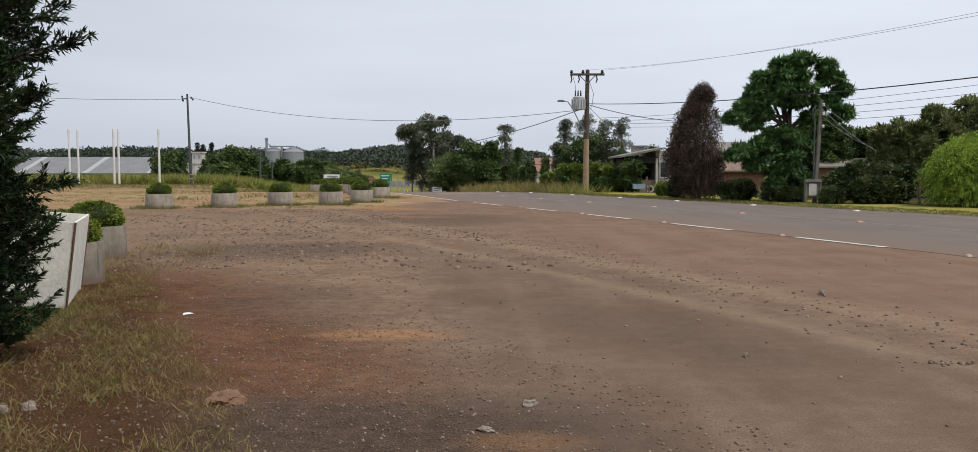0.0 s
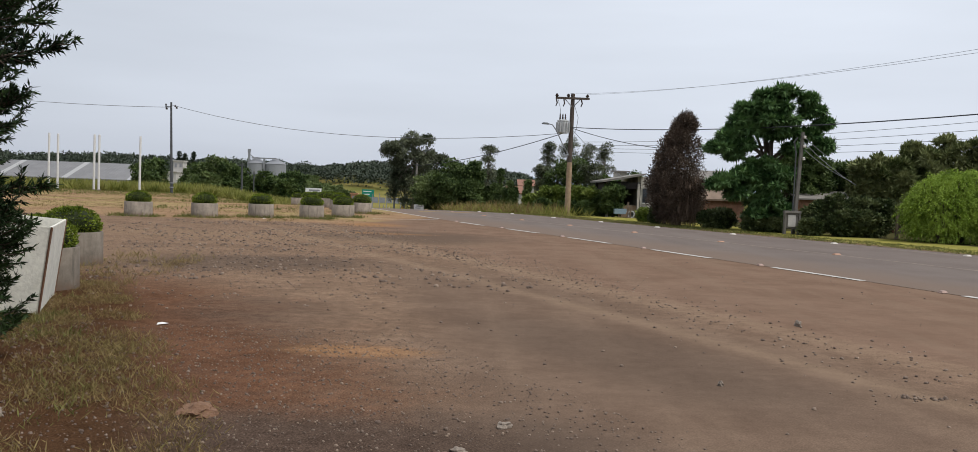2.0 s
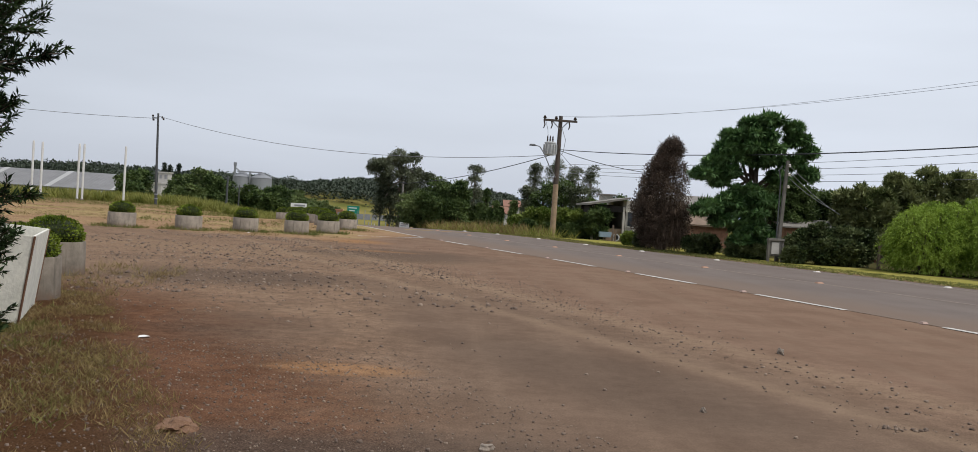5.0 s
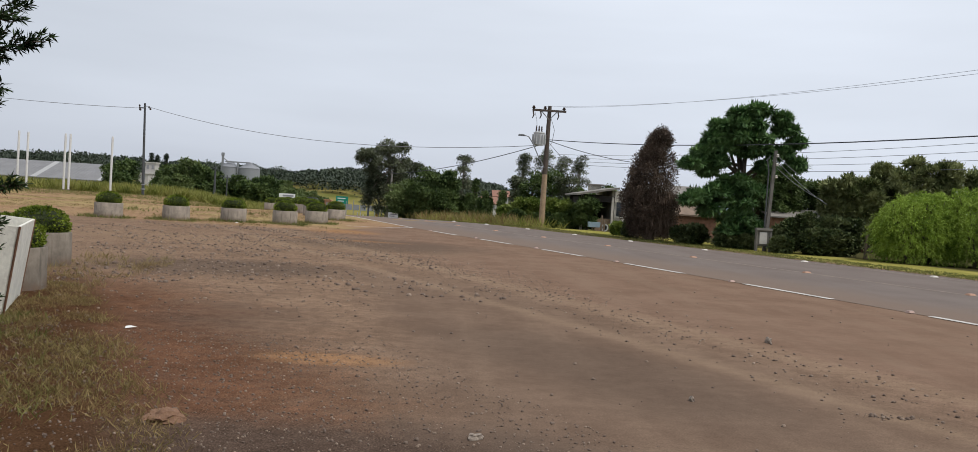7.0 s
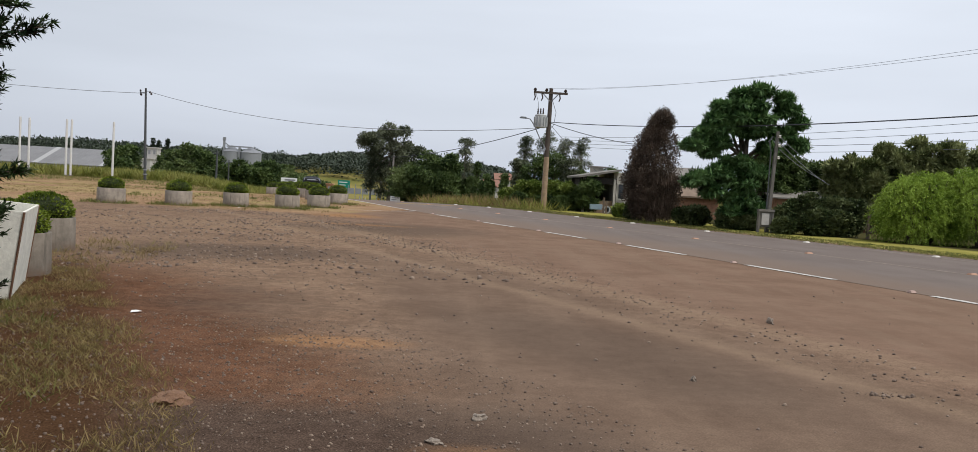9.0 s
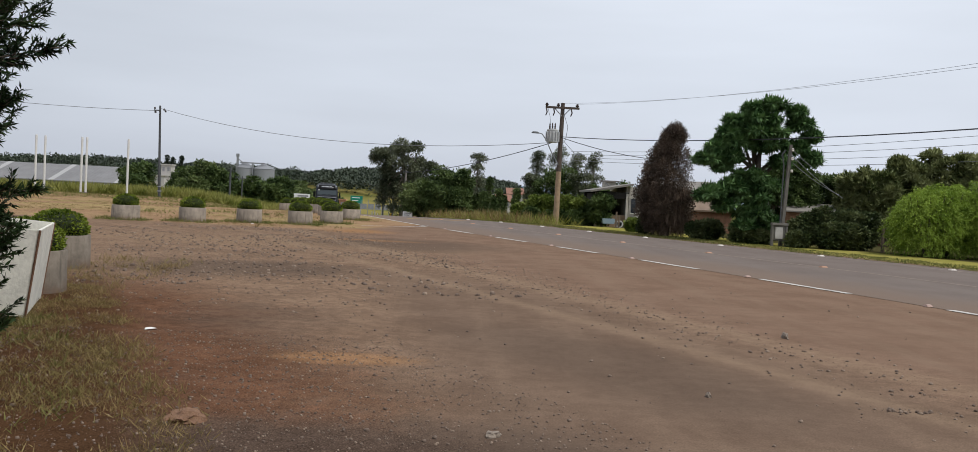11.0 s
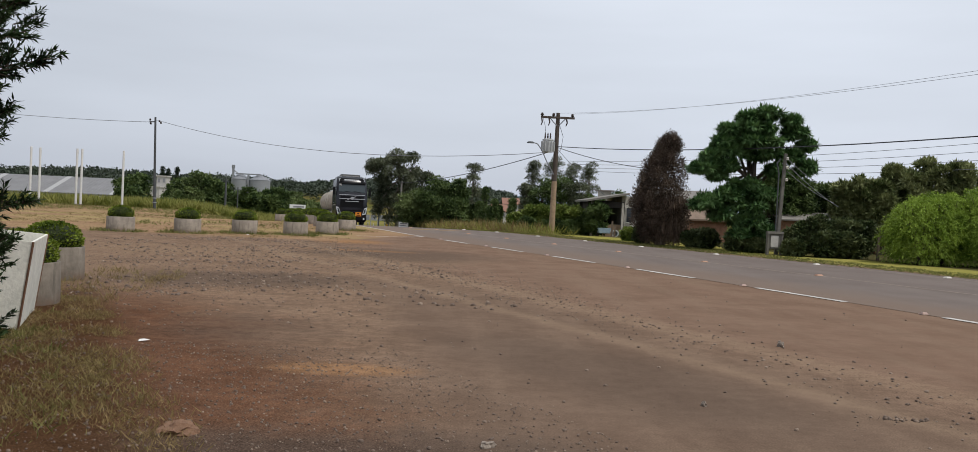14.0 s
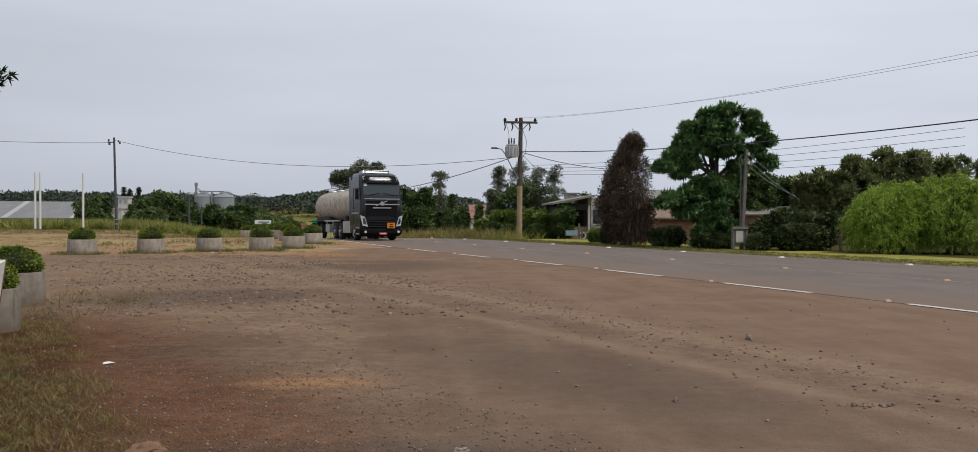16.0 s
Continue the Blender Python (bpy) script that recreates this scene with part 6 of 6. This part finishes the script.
def tank_truck():
    ob = thing("tank_truck", "charcoal tractor truck pulling a stained cream tank trailer", "truck")
    cab = loft([(0.55, 0.10, 1.20, 0.18), (0.95, 0.03, 1.25, 0.16), (1.6, 0.0, 1.25, 0.15), (2.35, 0.03, 1.25, 0.15), (2.55, 0.08, 1.25, 0.18), (3.20, 0.26, 1.22, 0.22), (3.55, 0.36, 1.19, 0.26), (3.80, 0.60, 1.12, 0.28), (3.93, 0.95, 1.02, 0.25)], 2.3)
    body = part("cab", cab, M["truck_dark"], ob, "charcoal sleeper cab", bevel=0.02, smooth=True)
    part("windscreen", panel(2.62, 3.30, 0.105, 0.285, 2.14, 0.02), M["windscreen"], body, "dark tinted windscreen", bevel=0.01)
    part("sun_visor", panel(3.28, 3.42, 0.20, 0.26, 2.2, 0.06), M["truck_black"], body, bevel=0.015)
    part("name_panel", panel(3.46, 3.74, 0.34, 0.52, 1.9, 0.012), M["truck_black"], body)
    for k in range(8):
        part("lettering", panel(3.56, 3.66, 0.40, 0.455, 0.12, 0.03, -0.55 + k * 0.15), M["steel"], body)
    part("roof_spoiler", Geo().box(0.0, 1.65, 3.90, 1.7, 0.9, 0.22, top=(0.9, 0.7)), M["truck_dark"], body, bevel=0.05)
    for z, w, t in ((2.36, 2.1, 0.05), (2.04, 2.05, 0.06), (1.84, 1.1, 0.06)):
        part("grille_strip", Geo().box(0, -0.03, z, w, 0.06, t), M["chrome"], body, "chrome strip", bevel=0.008)
    badge = Geo().tube([(-0.38, -0.06, 1.99), (0.30, -0.06, 2.27)], 0.03, 6).lathe(0, -0.05, 2.12, [(0.11, -0.03), (0.13, 0.0), (0.0, 0.01)], 16, "y")
    part("badge", badge, M["chrome"], body)
    part("grille", panel(1.40, 2.28, -0.005, 0.0, 1.85, 0.012), M["truck_black"], body, "black mesh grille")
    part("lower_grille", panel(0.66, 1.18, 0.02, -0.01, 1.55, 0.02), M["truck_black"], body)
    for z in (0.78, 0.92, 1.06):
        part("grille_slat", Geo().box(0, -0.02, z, 1.5, 0.05, 0.035), M["truck_dark"], body)
    part("bumper", loft([(0.26, 0.06, 1.16, 0.2), (0.42, -0.06, 1.24, 0.2), (0.62, -0.06, 1.25, 0.2), (0.68, 0.02, 1.24, 0.2)], 1.0), M["truck_black"], body, bevel=0.015)
    for s in (-1, 1):
        quad = lambda k, y: [(s * (1.06 + (a - 1.06) * k), y + 0.30 * max(0.0, a - 1.0), 1.10 + (c - 1.10) * k) for a, c in ((1.255, 1.44), (1.02, 1.36), (0.84, 0.80), (1.13, 0.86))]
        box_faces = [(0, 1, 2, 3), (7, 6, 5, 4), (0, 4, 5, 1), (1, 5, 6, 2), (2, 6, 7, 3), (3, 7, 4, 0)]
        part("headlight", Geo().add(quad(1.0, -0.035) + quad(1.0, 0.10), box_faces), M["lamp"], body, "clear V-shaped headlight")
        part("headlight_housing", Geo().add(quad(0.62, -0.042) + quad(0.62, 0.05), box_faces), M["windscreen"], body)
        part("corner_marker", Geo().tube([(s * 0.98, 0.32, 3.50), (s * 1.05, 0.36, 3.66), (s * 0.92, 0.42, 3.70)], 0.022, 6), M["lamp"], body)
        part("wiper", Geo().tube([(s * 0.75, 0.06, 2.60), (s * 0.1, 0.09, 2.72)], 0.014, 5), M["truck_black"], body)
        part("side_stripe", Geo().box(s * 1.252, 1.2, 1.55, 0.012, 1.5, 0.07), M["chrome"], body)
        part("door_handle", Geo().box(s * 1.26, 1.42, 1.75, 0.03, 0.16, 0.04), M["chrome"], body)
        part("fog_lamp", Geo().lathe(s * 0.98, -0.05, 0.50, [(0.0, -0.02), (0.07, -0.02), (0.08, 0.03)], 12, "y"), M["lamp"], body)
        part("mirror_arm", Geo().tube([(s * 1.2, 0.35, 3.0), (s * 1.42, 0.18, 2.95)], 0.025, 6), M["truck_black"], body)
        part("mirror", Geo().box(s * 1.43, 0.16, 2.36, 0.20, 0.14, 0.62, top=(0.9, 0.9)), M["truck_black"], body, bevel=0.03)
        part("door_window", Geo().box(s * 1.235, 0.98, 2.45, 0.03, 0.95, 0.62, top=(1, 0.85), shift=(-s * 0.03, 0.05)), M["windscreen"], body)
        part("door_seam", Geo().box(s * 1.246, 1.55, 0.95, 0.02, 0.02, 2.1), M["truck_black"], body)
        part("step", Geo().box(s * 1.13, 0.75, 0.35, 0.24, 0.62, 0.08).box(s * 1.15, 0.75, 0.70, 0.2, 0.6, 0.06), M["alu"], body)
        part("side_fairing", Geo().box(s * 1.19, 3.2, 0.42, 0.10, 1.7, 0.72), M["alu"], ob, "aluminium side skirt", bevel=0.02)
        part("cab_deflector", Geo().box(s * 1.17, 2.5, 1.0, 0.05, 0.45, 2.75), M["truck_dark"], ob)
    part("windscreen_sticker", panel(3.14, 3.28, 0.235, 0.27, 0.20, 0.028, -0.92), M["sign_white"], body)
    part("roof_rack", Geo().box(0, 1.05, 4.02, 1.5, 0.06, 0.06).box(-0.7, 1.05, 3.88, 0.05, 0.05, 0.16).box(0.7, 1.05, 3.88, 0.05, 0.05, 0.16), M["steel_dark"], body)
    part("hazard_plate", Geo().box(0.52, -0.095, 0.70, 0.46, 0.03, 0.32), M["hazard"], body, "orange hazard plate with two rows of marks")
    for z, w in ((0.88, 0.18), (0.75, 0.26)):
        part("plate_marks", Geo().box(0.52, -0.115, z, w, 0.008, 0.07), M["truck_black"], body)
    part("number_plate", Geo().box(0.05, -0.085, 0.33, 0.46, 0.02, 0.14), M["plate_red"], body)
    part("plate_marks", Geo().box(0.05, -0.10, 0.37, 0.34, 0.008, 0.06), M["lamp"], body)
    part("chassis", Geo().box(-0.42, 7.0, 0.78, 0.16, 12.4, 0.26).box(0.42, 7.0, 0.78, 0.16, 12.4, 0.26).box(0, 4.6, 0.85, 1.0, 0.8, 0.2).box(0, 12.9, 0.55, 2.3, 0.2, 0.3), M["chassis"], ob)
    tank = Geo().lathe(0, 3.5, 2.18, [(0.0, -0.02), (0.5, 0.03), (0.78, 0.14), (0.90, 0.32), (0.92, 0.5), (0.92, 9.2), (0.90, 9.4), (0.74, 9.62), (0.42, 9.72), (0.0, 9.76)], 36, "y")
    tk = part("tank", tank, M["tank"], ob, "stained cream cylindrical tank", smooth=True)
    for k in range(7):
        part("band", Geo().lathe(0, 4.2 + k * 1.38, 2.18, [(0.92, 0), (0.95, 0.01), (0.95, 0.09), (0.92, 0.10)], 36, "y"), M["tank"], tk, smooth=True)
    for k in range(4):
        part("hatch", Geo().lathe(0, 5.0 + k * 2.1, 3.05, [(0.28, 0), (0.28, 0.12), (0.24, 0.18), (0.0, 0.2)], 16), M["alu"], tk)
    for s in (-1, 1):
        part("catwalk_rail", Geo().tube([(s * 0.35, 4.2, 3.0), (s * 0.35, 4.3, 3.36), (s * 0.35, 12.3, 3.36), (s * 0.35, 12.4, 3.0)], 0.025, 6), M["steel_dark"], tk)
        part("side_rail", Geo().box(s * 1.1, 7.3, 1.12, 0.10, 4.0, 0.10).box(s * 1.1, 7.0, 0.6, 0.06, 0.1, 0.55).box(s * 1.1, 8.6, 0.6, 0.06, 0.1, 0.55), M["alu"], ob)
        part("mudguard", Geo().box(s * 1.0, 11.2, 1.10, 0.55, 4.2, 0.06), M["truck_black"], ob, bevel=0.01)
        part("tool_box", Geo().box(s * 1.0, 8.0, 0.45, 0.45, 1.1, 0.5), M["alu"], ob, bevel=0.02)
    part("cradle", Geo().box(0, 5.2, 1.04, 1.5, 0.3, 0.40).box(0, 11.2, 1.04, 1.5, 3.6, 0.40), M["chassis"], ob)
    part("rear_lamps", Geo().box(-0.9, 13.02, 0.6, 0.4, 0.05, 0.12).box(0.9, 13.02, 0.6, 0.4, 0.05, 0.12), M["plate_red"], ob)
    tyre = mesh_of("wheel", Geo().lathe(0, 0, 0, [(0.29, -0.16), (0.47, -0.17), (0.515, -0.12), (0.52, 0.0), (0.515, 0.12), (0.47, 0.17), (0.29, 0.16)], 28, "x"), M["rubber"], smooth=True)
    rim = mesh_of("rim", Geo().lathe(0, 0, 0, [(0.0, -0.19), (0.10, -0.19), (0.13, -0.13), (0.24, -0.11), (0.30, -0.175), (0.30, 0.175), (0.24, 0.11), (0.13, 0.13), (0.10, 0.19), (0.0, 0.19)], 20, "x"), M["alu"], smooth=True)
    nut = mesh_of("hub_nut", Geo().box(-0.0, 0.17, -0.03, 0.30, 0.06, 0.06), M["steel_dark"])
    for y in (1.45, 4.75, 6.05, 9.9, 11.2, 12.5):
        for s in (-1, 1):
            w = new("wheel", tyre)
            w.parent = ob
            r = new("rim", rim)
            r.parent = w
            tagged(r, "aluminium wheel rim")
            q = new("hub_nut", nut)
            q.parent = w
            WHEELS.append((w, s * 1.06, y, 0.52))
    return ob


truck = tank_truck()


# ---- things that move ----
SPEED = 10.65


def truck_pose(t):
    y = 51.4 + SPEED * (16.0 - t) * 0.965
    off = float(np.interp(y, [50, 75], [2.17, 2.64]))
    px, py = road_at(y, off)
    qx, qy = road_at(y - 1.0, off)
    z, z2 = float(land(px, py)), float(land(px + (px - qx) * 12, py + (py - qy) * 12))
    turn = math.degrees(math.atan2(qx - px, py - qy)) + float(np.interp(y, [50, 66, 77], [2.0, 1.2, 0.6]))
    lift = math.degrees(math.atan2(z2 - z, 12.0))
    return pose(px, py, z + 0.015, lift, 0, turn)


def motions():
    walk(truck, [(0.5 * k, truck_pose(0.5 * k)) for k in range(33)])
    step = 2.0 / FPS
    for w, x, y, z in WHEELS:
        walk(w, [(k * step, pose(x, y, z, math.degrees(SPEED * k * step / 0.52), 0, 0)) for k in range(241)])


motions()
